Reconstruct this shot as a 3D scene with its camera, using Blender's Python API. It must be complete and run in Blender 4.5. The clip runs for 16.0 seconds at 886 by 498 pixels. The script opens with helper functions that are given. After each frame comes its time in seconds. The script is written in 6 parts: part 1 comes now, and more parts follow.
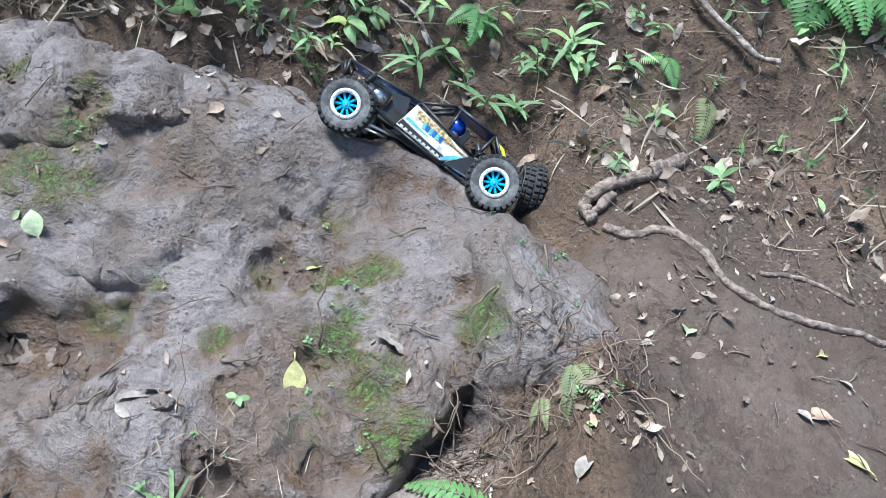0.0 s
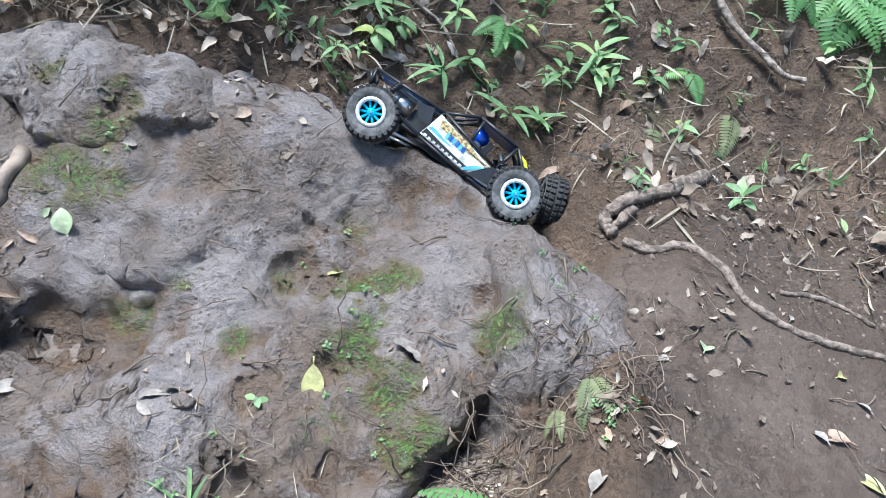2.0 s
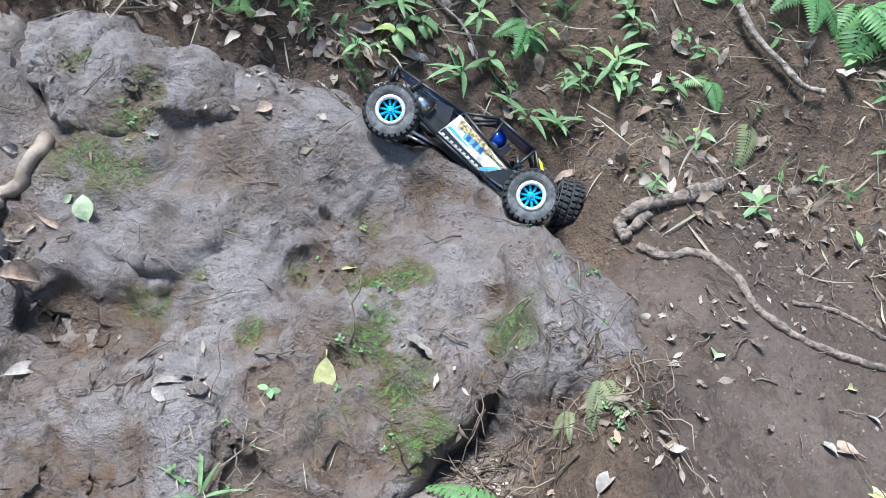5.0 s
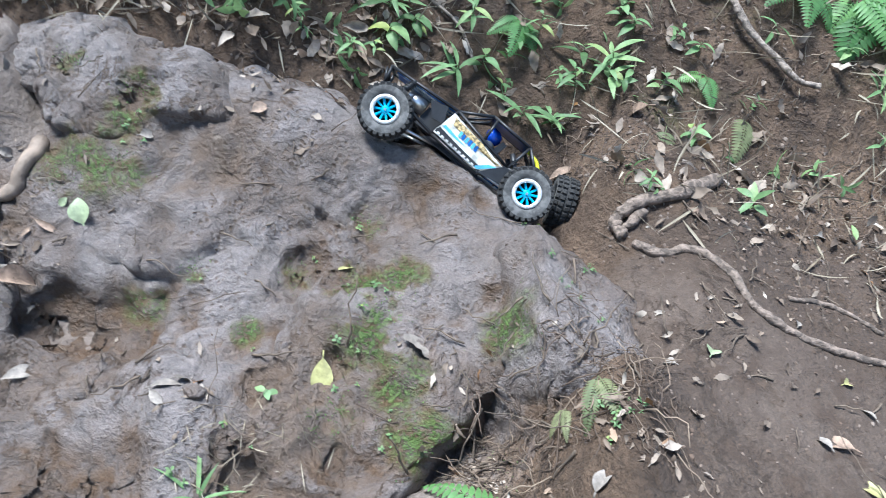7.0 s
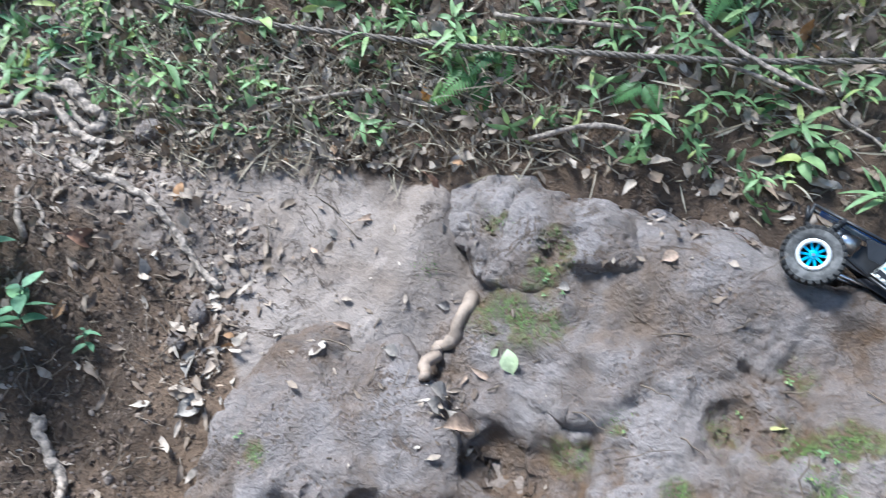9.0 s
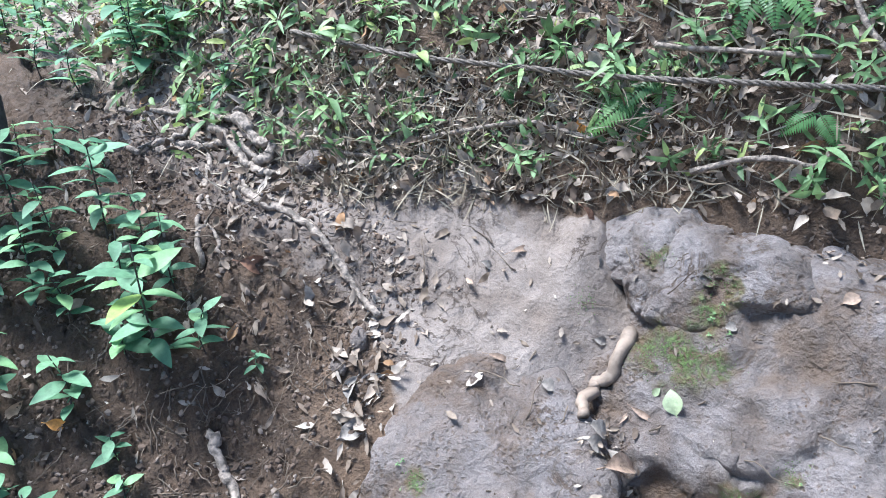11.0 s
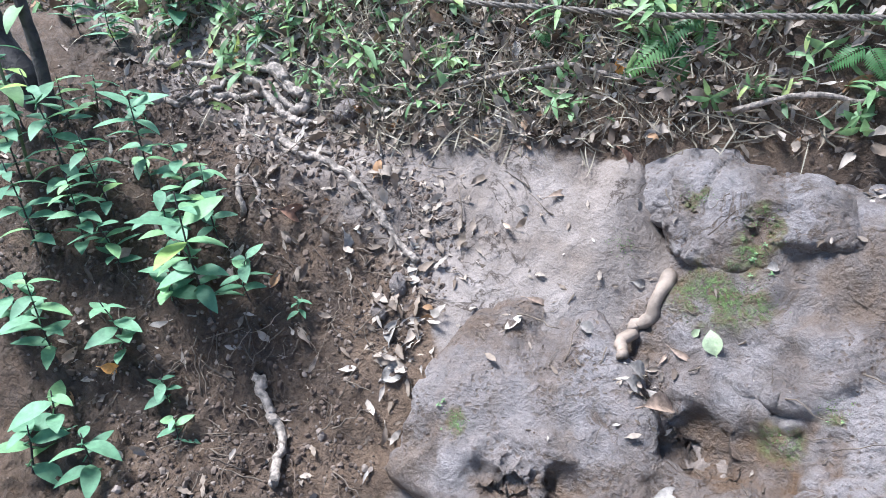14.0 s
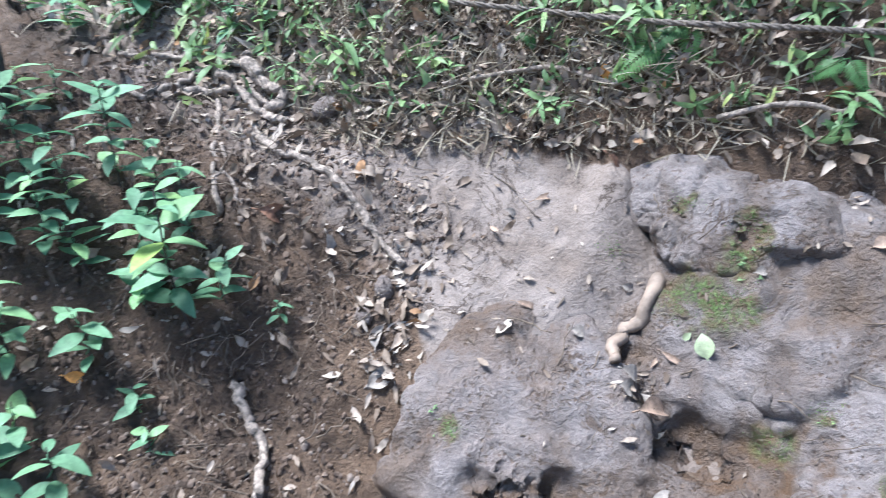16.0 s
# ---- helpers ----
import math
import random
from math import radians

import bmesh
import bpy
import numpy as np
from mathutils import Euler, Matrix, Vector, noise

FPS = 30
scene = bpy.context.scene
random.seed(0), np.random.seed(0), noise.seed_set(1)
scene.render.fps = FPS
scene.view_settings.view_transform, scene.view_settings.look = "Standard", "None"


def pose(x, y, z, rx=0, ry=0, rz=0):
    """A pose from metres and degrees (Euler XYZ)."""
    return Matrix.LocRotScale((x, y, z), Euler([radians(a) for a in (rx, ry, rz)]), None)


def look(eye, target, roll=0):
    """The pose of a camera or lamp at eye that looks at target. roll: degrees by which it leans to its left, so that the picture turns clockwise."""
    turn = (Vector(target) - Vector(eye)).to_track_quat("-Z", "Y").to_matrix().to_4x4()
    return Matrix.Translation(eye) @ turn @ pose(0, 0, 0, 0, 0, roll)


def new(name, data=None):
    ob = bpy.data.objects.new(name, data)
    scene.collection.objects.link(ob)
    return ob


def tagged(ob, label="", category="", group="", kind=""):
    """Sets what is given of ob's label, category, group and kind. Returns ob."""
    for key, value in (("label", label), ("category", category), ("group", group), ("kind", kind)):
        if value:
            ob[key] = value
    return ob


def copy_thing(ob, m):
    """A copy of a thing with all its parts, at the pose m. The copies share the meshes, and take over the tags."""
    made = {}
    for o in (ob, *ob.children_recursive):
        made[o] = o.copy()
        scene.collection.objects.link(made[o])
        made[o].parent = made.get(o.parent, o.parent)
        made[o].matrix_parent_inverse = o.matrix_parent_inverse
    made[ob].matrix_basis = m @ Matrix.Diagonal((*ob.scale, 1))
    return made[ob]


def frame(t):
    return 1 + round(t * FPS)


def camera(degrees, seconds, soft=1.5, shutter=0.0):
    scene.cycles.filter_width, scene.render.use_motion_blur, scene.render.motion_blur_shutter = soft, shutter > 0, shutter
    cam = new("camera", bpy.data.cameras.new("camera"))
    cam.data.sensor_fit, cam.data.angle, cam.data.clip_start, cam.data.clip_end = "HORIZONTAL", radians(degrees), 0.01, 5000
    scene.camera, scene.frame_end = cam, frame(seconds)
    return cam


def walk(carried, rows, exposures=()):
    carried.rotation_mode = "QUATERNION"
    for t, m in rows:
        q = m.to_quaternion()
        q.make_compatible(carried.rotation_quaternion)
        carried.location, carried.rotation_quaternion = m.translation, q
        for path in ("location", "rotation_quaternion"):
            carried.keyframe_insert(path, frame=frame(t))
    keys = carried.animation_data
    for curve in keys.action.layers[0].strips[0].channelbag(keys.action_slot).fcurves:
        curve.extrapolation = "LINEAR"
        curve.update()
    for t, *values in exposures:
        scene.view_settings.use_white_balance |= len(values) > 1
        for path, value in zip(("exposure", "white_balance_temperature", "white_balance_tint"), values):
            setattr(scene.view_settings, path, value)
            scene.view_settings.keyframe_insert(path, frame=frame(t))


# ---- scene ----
cam = camera(62.81, 16.0, 0.75, 0.5)
PATH = [
    (0, (0.0447, 0.0110, 0.4744), (0.0303, 1.2161, -0.0129), 9.70),
    (0.5, (0.0379, 0.0087, 0.4739), (0.0292, 1.2096, -0.0238), 10.89),
    (1, (0.0389, 0.0070, 0.4808), (0.0225, 1.2094, -0.0131), 10.88),
    (1.5, (0.0392, 0.0055, 0.4807), (0.0100, 1.2111, -0.0048), 10.41),
    (2, (0.0393, 0.0027, 0.4814), (-0.0074, 1.2092, -0.0003), 10.85),
    (2.5, (0.0389, -0.0001, 0.4811), (-0.0191, 1.2054, -0.0021), 11.23),
    (3, (0.0398, 0.0025, 0.4798), (-0.0133, 1.2086, -0.0026), 11.11),
    (3.5, (0.0428, 0.0006, 0.4837), (-0.0059, 1.2101, 0.0097), 10.55),
    (4, (0.0371, -0.0041, 0.4828), (-0.0193, 1.2013, -0.0008), 11.06),
    (6.5, (0.0317, -0.0092, 0.4784), (-0.0255, 1.1971, -0.0029), 13.51),
    (7, (0.0363, -0.0055, 0.4891), (-0.0243, 1.1961, -0.0035), 11.94),
    (7.5, (0.0089, 0.0002, 0.5052), (-0.2095, 1.1956, 0.0434), 7.82),
    (8, (-0.0649, -0.0110, 0.5409), (-0.4474, 1.1479, 0.0929), 5.22),
    (8.5, (-0.1233, -0.0239, 0.5686), (-0.6556, 1.0791, 0.1326), 1.99),
    (9, (-0.1454, -0.0296, 0.5994), (-0.7589, 1.0347, 0.1743), 0.91),
    (9.5, (-0.1723, -0.0248, 0.6384), (-0.8685, 0.9951, 0.2322), -0.51),
    (10, (-0.2047, -0.0527, 0.6563), (-0.9518, 0.9355, 0.2622), -1.08),
    (12.5, (-0.2469, -0.0926, 0.6292), (-1.0379, 0.8402, 0.1887), -1.04),
    (13, (-0.2486, -0.0993, 0.6243), (-1.0531, 0.8205, 0.1808), -1.18),
    (13.5, (-0.2416, -0.1032, 0.6236), (-1.0346, 0.8140, 0.1547), -1.42),
    (14, (-0.2317, -0.0978, 0.6273), (-1.0356, 0.8038, 0.1467), -2.67),
    (14.5, (-0.2341, -0.0994, 0.6274), (-1.0567, 0.7930, 0.1614), -3.27),
    (15, (-0.2401, -0.1054, 0.6241), (-1.0701, 0.7761, 0.1506), -3.21),
    (15.5, (-0.2874, -0.1387, 0.6250), (-1.0881, 0.7623, 0.1381), -2.32),
    (16, (-0.3394, -0.1474, 0.6178), (-1.0491, 0.8313, 0.1398), -0.17),
]
walk(cam, [(t, look(eye, target, roll)) for t, eye, target, roll in PATH], [(0.0, 1.82, 5600, 4), (6.5, 1.79, 5600, 4), (9.0, 1.91, 5600, 4), (12.5, 2.03, 5600, 8), (16.0, 2.03, 5600, 8)])


# ---- world, sun and exposure ----
world = bpy.data.worlds.new("forest_sky")
scene.world = world
world.use_nodes = True
wt = world.node_tree
sky = wt.nodes.new("ShaderNodeTexSky")
sky.sky_type, sky.sun_disc = "NISHITA", False
sky.sun_elevation, sky.sun_rotation = radians(66), radians(-51)
wt.links.new(sky.outputs[0], wt.nodes["Background"].inputs[0])
wt.nodes["Background"].inputs[1].default_value = 0.078
sun = new("sun", bpy.data.lights.new("sun", "SUN"))
sun.data.energy, sun.data.angle, sun.data.color = 3.3, radians(20), (1.0, 0.97, 0.93)
sun.matrix_world = look((-1.0, -0.2, 2.9), (0, 0.6, 0))


# ---- noise on arrays of points ----
def hash01(ix, iy, iz, seed):
    n = (ix * 374761393 + iy * 668265263 + iz * 2147483647 + seed * 1274126177) & 0xFFFFFFFF
    n = ((n ^ (n >> 13)) * 1274126177) & 0xFFFFFFFF
    n = ((n ^ (n >> 16)) * 2246822519) & 0xFFFFFFFF
    return ((n ^ (n >> 15)) & 0xFFFFFF) / 0xFFFFFF


def vnoise(p, seed=0):
    """Smooth value noise, -1 to 1, at points of an (n, 3) array."""
    i = np.floor(p).astype(np.int64)
    f = p - i
    f = f * f * f * (f * (f * 6 - 15) + 10)
    out = 0
    for dx in (0, 1):
        for dy in (0, 1):
            for dz in (0, 1):
                w = (f[:, 0] if dx else 1 - f[:, 0]) * (f[:, 1] if dy else 1 - f[:, 1]) * (f[:, 2] if dz else 1 - f[:, 2])
                out = out + w * hash01(i[:, 0] + dx, i[:, 1] + dy, i[:, 2] + dz, seed)
    return 2 * out - 1


def fbm(p, scale, octaves, seed=0, gain=0.5):
    out, amp, tot = 0, 1.0, 0.0
    for o in range(octaves):
        out = out + amp * vnoise(p * scale * 2**o + 17.3 * o, seed + o)
        tot += amp
        amp *= gain
    return out / tot


def cells(p, seed=0):
    """Broken-stone noise at points: a random value for the nearest cell, and the distance to the cell's border."""
    i = np.floor(p).astype(np.int64)
    best = np.full(len(p), 9.0)
    second = best.copy()
    value = np.zeros(len(p))
    for dx in (-1, 0, 1):
        for dy in (-1, 0, 1):
            for dz in (-1, 0, 1):
                c = i + np.array((dx, dy, dz))
                q = np.stack([c[:, k] + hash01(c[:, 0], c[:, 1], c[:, 2], seed + 7 * k) for k in range(3)], 1)
                d = np.linalg.norm(p - q, axis=1)
                near = d < best
                second = np.where(near, best, np.minimum(second, d))
                value = np.where(near, hash01(c[:, 0], c[:, 1], c[:, 2], seed + 31), value)
                best = np.where(near, d, best)
    return value, second - best


def smooth(a, b, x):
    t = np.clip((x - a) / (b - a), 0, 1)
    return t * t * (3 - 2 * t)


def smin(a, b, k):
    h = np.clip(0.5 + 0.5 * (b - a) / k, 0, 1)
    return b + (a - b) * h - k * h * (1 - h)


def smax(a, b, k):
    return -smin(-a, -b, k)


# ---- mesh helpers ----
def mesh_of(name, verts, faces, material, smooth_faces=True):
    me = bpy.data.meshes.new(name)
    me.from_pydata([tuple(v) for v in verts], [], [tuple(f) for f in faces])
    me.polygons.foreach_set("use_smooth", [smooth_faces] * len(me.polygons))
    me.update()
    for m in material if isinstance(material, (list, tuple)) else [material]:
        me.materials.append(m)
    return me


def part(name, data, parent, label="", m=None):
    """Links a mesh as one object under a thing or a part."""
    ob = new(name, data)
    ob.parent = parent
    if m is not None:
        ob.matrix_basis = m
    return tagged(ob, label) if label else ob


def thing(name, data, label, category, group="", kind="", m=None):
    ob = new(name, data)
    if m is not None:
        ob.matrix_basis = m
    return tagged(ob, label, category, group, kind)


# ---- materials ----
def material(name):
    m = bpy.data.materials.new(name)
    m.use_nodes = True
    return m, m.node_tree, m.node_tree.nodes["Principled BSDF"]


def node(nt, kind, **values):
    n = nt.nodes.new(kind)
    for k, v in values.items():
        n.inputs[k.replace("_", " ")].default_value = v
    return n


def tex(nt, scale, detail=6.0, rough=0.6, distortion=0.0):
    c = nt.nodes.new("ShaderNodeTexCoord")
    n = node(nt, "ShaderNodeTexNoise", Scale=scale, Detail=detail, Roughness=rough, Distortion=distortion)
    nt.links.new(c.outputs["Object"], n.inputs["Vector"])
    return n.outputs["Fac"]


def ramp(nt, fac, stops):
    r = nt.nodes.new("ShaderNodeValToRGB")
    el = r.color_ramp.elements
    while len(el) < len(stops):
        el.new(0.5)
    for e, (pos, col) in zip(el, stops):
        e.position, e.color = pos, (*col, 1) if len(col) == 3 else (col[0],) * 3 + (1,)
    nt.links.new(fac, r.inputs[0])
    return r.outputs[0]


def mix(nt, fac, a, b, mode="MIX"):
    n = nt.nodes.new("ShaderNodeMix")
    n.data_type, n.blend_type = "RGBA", mode
    for sock, v in ((n.inputs[0], fac), (n.inputs[6], a), (n.inputs[7], b)):
        if isinstance(v, bpy.types.NodeSocket):
            nt.links.new(v, sock)
        else:
            sock.default_value = v if not isinstance(v, tuple) else (*v, 1)
    return n.outputs[2]


def bump(nt, bsdf, height, strength, distance):
    b = node(nt, "ShaderNodeBump", Strength=strength, Distance=distance)
    nt.links.new(height, b.inputs["Height"])
    nt.links.new(b.outputs[0], bsdf.inputs["Normal"])
    return b


def plain(name, col, rough=0.5, metal=0.0, grain=0.12, scale=60.0, bumpy=0.0):
    """A surface of one colour with slight blotches and wear."""
    m, nt, b = material(name)
    n = tex(nt, scale, 5)
    dark = tuple(c * (1 - grain) for c in col)
    light = tuple(min(1, c * (1 + grain)) for c in col)
    nt.links.new(ramp(nt, n, [(0.4, dark), (0.6, light)]), b.inputs["Base Color"])
    b.inputs["Roughness"].default_value, b.inputs["Metallic"].default_value = rough, metal
    if bumpy:
        bump(nt, b, n, 0.8, bumpy * 2)
    return m


def attribute(nt, name):
    a = nt.nodes.new("ShaderNodeAttribute")
    a.attribute_name = name
    return a.outputs["Fac"]


def math_node(nt, op, a, b):
    n = nt.nodes.new("ShaderNodeMath")
    n.operation, n.use_clamp = op, True
    for sock, v in zip(n.inputs, (a, b)):
        if isinstance(v, bpy.types.NodeSocket):
            nt.links.new(v, sock)
        else:
            sock.default_value = v
    return n.outputs[0]


def stretch(nt, fac, a, b):
    n = node(nt, "ShaderNodeMapRange", From_Min=a, From_Max=b)
    nt.links.new(fac, n.inputs["Value"])
    return n.outputs[0]


def total(nt, *terms):
    out = None
    for sock, k in terms:
        n = nt.nodes.new("ShaderNodeMath")
        n.operation = "MULTIPLY_ADD"
        nt.links.new(sock, n.inputs[0])
        n.inputs[1].default_value = k
        if out is None:
            n.inputs[2].default_value = 0.0
        else:
            nt.links.new(out, n.inputs[2])
        out = n.outputs[0]
    return out


def pits(nt, scale, size):
    """1 in small round holes, 0 elsewhere."""
    c = nt.nodes.new("ShaderNodeTexCoord")
    w = node(nt, "ShaderNodeTexNoise", Scale=scale * 1.3, Detail=3.0)
    nt.links.new(c.outputs["Object"], w.inputs["Vector"])
    v = nt.nodes.new("ShaderNodeTexVoronoi")
    v.inputs["Scale"].default_value = scale
    add = nt.nodes.new("ShaderNodeVectorMath")
    add.operation = "MULTIPLY_ADD"
    add.inputs[1].default_value = (0.9 / scale,) * 3
    nt.links.new(w.outputs["Color"], add.inputs[0])
    nt.links.new(c.outputs["Object"], add.inputs[2])
    nt.links.new(add.outputs[0], v.inputs["Vector"])
    return ramp(nt, v.outputs["Distance"], [(size * 0.45, (1.0,)), (size, (0.0,))])


def b_one(nt):
    v = nt.nodes.new("ShaderNodeValue")
    v.outputs[0].default_value = 1.0
    return v.outputs[0]


def streaks(nt, across, along, detail=6.0):
    """Noise drawn out down the slope, fine across it."""
    c = nt.nodes.new("ShaderNodeTexCoord")
    s = nt.nodes.new("ShaderNodeVectorMath")
    s.operation = "MULTIPLY"
    s.inputs[1].default_value = (across, along, along)
    n = node(nt, "ShaderNodeTexNoise", Scale=1.0, Detail=detail, Roughness=0.62, Distortion=0.5)
    nt.links.new(c.outputs["Object"], s.inputs[0])
    nt.links.new(s.outputs[0], n.inputs["Vector"])
    return stretch(nt, n.outputs["Fac"], 0.34, 0.66)


def plates(nt, scale):
    """1 along the thin cracks between broken plates."""
    c = nt.nodes.new("ShaderNodeTexCoord")
    w = node(nt, "ShaderNodeTexNoise", Scale=scale * 0.9, Detail=5.0, Roughness=0.65)
    nt.links.new(c.outputs["Object"], w.inputs["Vector"])
    add = nt.nodes.new("ShaderNodeVectorMath")
    add.operation = "MULTIPLY_ADD"
    add.inputs[1].default_value = (2.2 / scale,) * 3
    nt.links.new(w.outputs["Color"], add.inputs[0])
    nt.links.new(c.outputs["Object"], add.inputs[2])
    v = nt.nodes.new("ShaderNodeTexVoronoi")
    v.feature = "DISTANCE_TO_EDGE"
    v.inputs["Scale"].default_value = scale
    nt.links.new(add.outputs[0], v.inputs["Vector"])
    return ramp(nt, v.outputs["Distance"], [(0.012, (1.0,)), (0.05, (0.0,))])


def earth_material(name, dry, wet, dirt, rough, packed=None, relief=1.0):
    """Rock or trodden earth: dry and damp tones, crumbs of dirt in the hollows, moss where it has settled."""
    m, nt, b = material(name)
    big = stretch(nt, tex(nt, 4.2, 8, 0.6, 0.6), 0.36, 0.64)
    mid = stretch(nt, tex(nt, 24.0, 8, 0.66, 0.4), 0.34, 0.66)
    fine = stretch(nt, tex(nt, 105.0, 8, 0.68, 0.2), 0.34, 0.66)
    grit = stretch(nt, tex(nt, 430.0, 5, 0.7), 0.34, 0.66)
    col = mix(nt, ramp(nt, big, [(0.30, (0.0,)), (0.72, (1.0,))]), dry, wet)
    if packed:
        edge = math_node(nt, "ADD", math_node(nt, "MULTIPLY", attribute(nt, "trod_or_pale"), 0.8), math_node(nt, "MULTIPLY", mid, 0.2))
        worn = ramp(nt, edge, [(0.34, (0.0,)), (0.62, (1.0,))])
        col = mix(nt, worn, col, mix(nt, big, *packed))
    soft = math_node(nt, "MULTIPLY", attribute(nt, "dirt"), ramp(nt, mid, [(0.15, (0.5,)), (0.7, (1.0,))]))
    col = mix(nt, soft, col, dirt)
    def eased(k):
        return total(nt, (worn, -0.55 * k), (b_one(nt), k)) if packed else k

    col = mix(nt, eased(0.55), col, ramp(nt, mid, [(0.0, (0.22,)), (0.3, (0.45,)), (0.7, (0.54,)), (1.0, (0.72,))]), "OVERLAY")
    col = mix(nt, eased(0.5), col, ramp(nt, fine, [(0.0, (0.2,)), (0.3, (0.46,)), (0.75, (0.55,)), (1.0, (0.75,))]), "OVERLAY")
    col = mix(nt, 0.45, col, ramp(nt, grit, [(0.0, (0.25,)), (1.0, (0.75,))]), "OVERLAY")
    pocked = ramp(nt, tex(nt, 9.0, 5, 0.6), [(0.45, (0.0,)), (0.56, (1.0,))])
    holes = math_node(nt, "MULTIPLY", math_node(nt, "MULTIPLY", pits(nt, 85.0, 0.42), pocked), eased(1.0))
    specks = math_node(nt, "MULTIPLY", pits(nt, 260.0, 0.40), ramp(nt, fine, [(0.4, (0.0,)), (0.7, (1.0,))]))
    col = mix(nt, math_node(nt, "MULTIPLY", holes, 0.65), col, dirt)
    col = mix(nt, math_node(nt, "MULTIPLY", specks, 0.4), col, dirt)
    veins = tex(nt, 7.0, 9, 0.62, 0.8)
    line = ramp(nt, veins, [(0.485, (0.0,)), (0.499, (1.0,)), (0.503, (1.0,)), (0.517, (0.0,))])
    seam = math_node(nt, "MULTIPLY", line, ramp(nt, tex(nt, 3.7, 4), [(0.46, (0.0,)), (0.56, (0.8,))]))
    col = mix(nt, seam, col, dirt)
    runs = streaks(nt, 26.0, 7.0)
    cracks = math_node(nt, "MULTIPLY", plates(nt, 8.0), ramp(nt, tex(nt, 5.3, 4, 0.6), [(0.52, (0.0,)), (0.60, (0.8,))]))
    if not packed:
        col = mix(nt, 0.14, col, ramp(nt, runs, [(0.0, (0.3,)), (0.4, (0.48,)), (0.75, (0.54,)), (1.0, (0.7,))]), "OVERLAY")
        col = mix(nt, math_node(nt, "MULTIPLY", cracks, 0.35), col, dirt)
    if not packed:
        smear = math_node(nt, "MULTIPLY", ramp(nt, tex(nt, 3.1, 6, 0.62, 0.5), [(0.52, (0.0,)), (0.60, (1.0,))]), ramp(nt, mid, [(0.3, (0.2,)), (0.7, (0.75,))]))
        col = mix(nt, smear, col, (0.165, 0.118, 0.088))
        rim = math_node(nt, "MULTIPLY", ramp(nt, attribute(nt, "moss"), [(0.03, (0.0,)), (0.22, (0.8,))]), ramp(nt, mid, [(0.3, (0.25,)), (0.6, (1.0,))]))
        col = mix(nt, rim, col, (0.135, 0.090, 0.046))
    green = mix(nt, fine, (0.042, 0.072, 0.018), (0.14, 0.205, 0.055))
    spots = math_node(nt, "MULTIPLY", attribute(nt, "moss"), ramp(nt, fine, [(0.3, (0.0,)), (0.6, (1.0,))]))
    col = mix(nt, spots, col, green)
    nt.links.new(col, b.inputs["Base Color"])
    nt.links.new(ramp(nt, mid, [(0.1, (rough + 0.2,)), (0.8, (rough - 0.08,))]), b.inputs["Roughness"])
    h = total(nt, (mid, 0.0075 * relief), (fine, 0.0032 * relief), (grit, 0.0006 * relief), (holes, -0.0032), (specks, -0.0012), (seam, -0.004), (spots, 0.003), (soft, -0.002))
    if not packed:
        h = total(nt, (h, 1.0), (runs, 0.0012), (cracks, -0.0015))
    if packed:
        h = total(nt, (math_node(nt, "MULTIPLY", h, total(nt, (worn, -0.6), (b_one(nt), 1.0))), 1.0))
    bump(nt, b, h, 1.0, 1.0)
    return m


ROCK = earth_material("muddy_rock", (0.238, 0.205, 0.196), (0.142, 0.112, 0.098), (0.105, 0.064, 0.038), 0.48, None, 1.0)
SOIL = earth_material("forest_soil", (0.160, 0.102, 0.065), (0.098, 0.061, 0.038), (0.056, 0.035, 0.023), 0.8, ((0.262, 0.218, 0.194), (0.178, 0.138, 0.114)), 1.3)


def put_attribute(me, name, values):
    a = me.attributes.new(name, "FLOAT", "POINT")
    a.data.foreach_set("value", np.ascontiguousarray(np.clip(values, 0, 1), dtype=np.float32))


# moss: centre x, y, z and reach in metres
MOSS = [(-0.66, 1.142, 0.03, 0.085), (-0.60, 1.15, 0.03, 0.05), (-0.72, 1.14, 0.01, 0.05), (-0.175, 1.206, 0.009, 0.04), (-0.097, 1.027, -0.062, 0.065), (-0.077, 1.088, -0.024, 0.055), (-0.15, 1.08, -0.05, 0.06), (0.167, 1.05, -0.009, 0.06),
        (-0.492, 1.032, -0.16, 0.045), (-0.30, 1.0, -0.143, 0.03), (-0.034, 0.924, -0.115, 0.06), (-0.621, 1.211, 0.108, 0.05), (-0.62, 1.24, 0.15, 0.045), (-0.266, 1.128, -0.089, 0.045), (0.019, 0.857, -0.166, 0.065), (0.10, 0.86, -0.17, 0.06),
        (-0.86, 1.157, 0.078, 0.04), (-0.753, 1.241, 0.175, 0.035), (-0.43, 1.079, -0.094, 0.03), (-0.985, 0.752, -0.166, 0.035), (-0.10, 0.97, -0.09, 0.07), (0.12, 1.0, -0.02, 0.07), (-0.12, 0.86, -0.16, 0.045)]


def moss_at(p, extra=0.0):
    out = np.zeros(len(p))
    for x, y, z, r in MOSS:
        d = np.linalg.norm(p - np.array((x, y, z)), axis=1) / r
        out = np.maximum(out, 1 - smooth(0.35, 1.1, d))
    return out * smooth(-0.3, 0.25, fbm(p, 22.0, 3, 77)) + extra


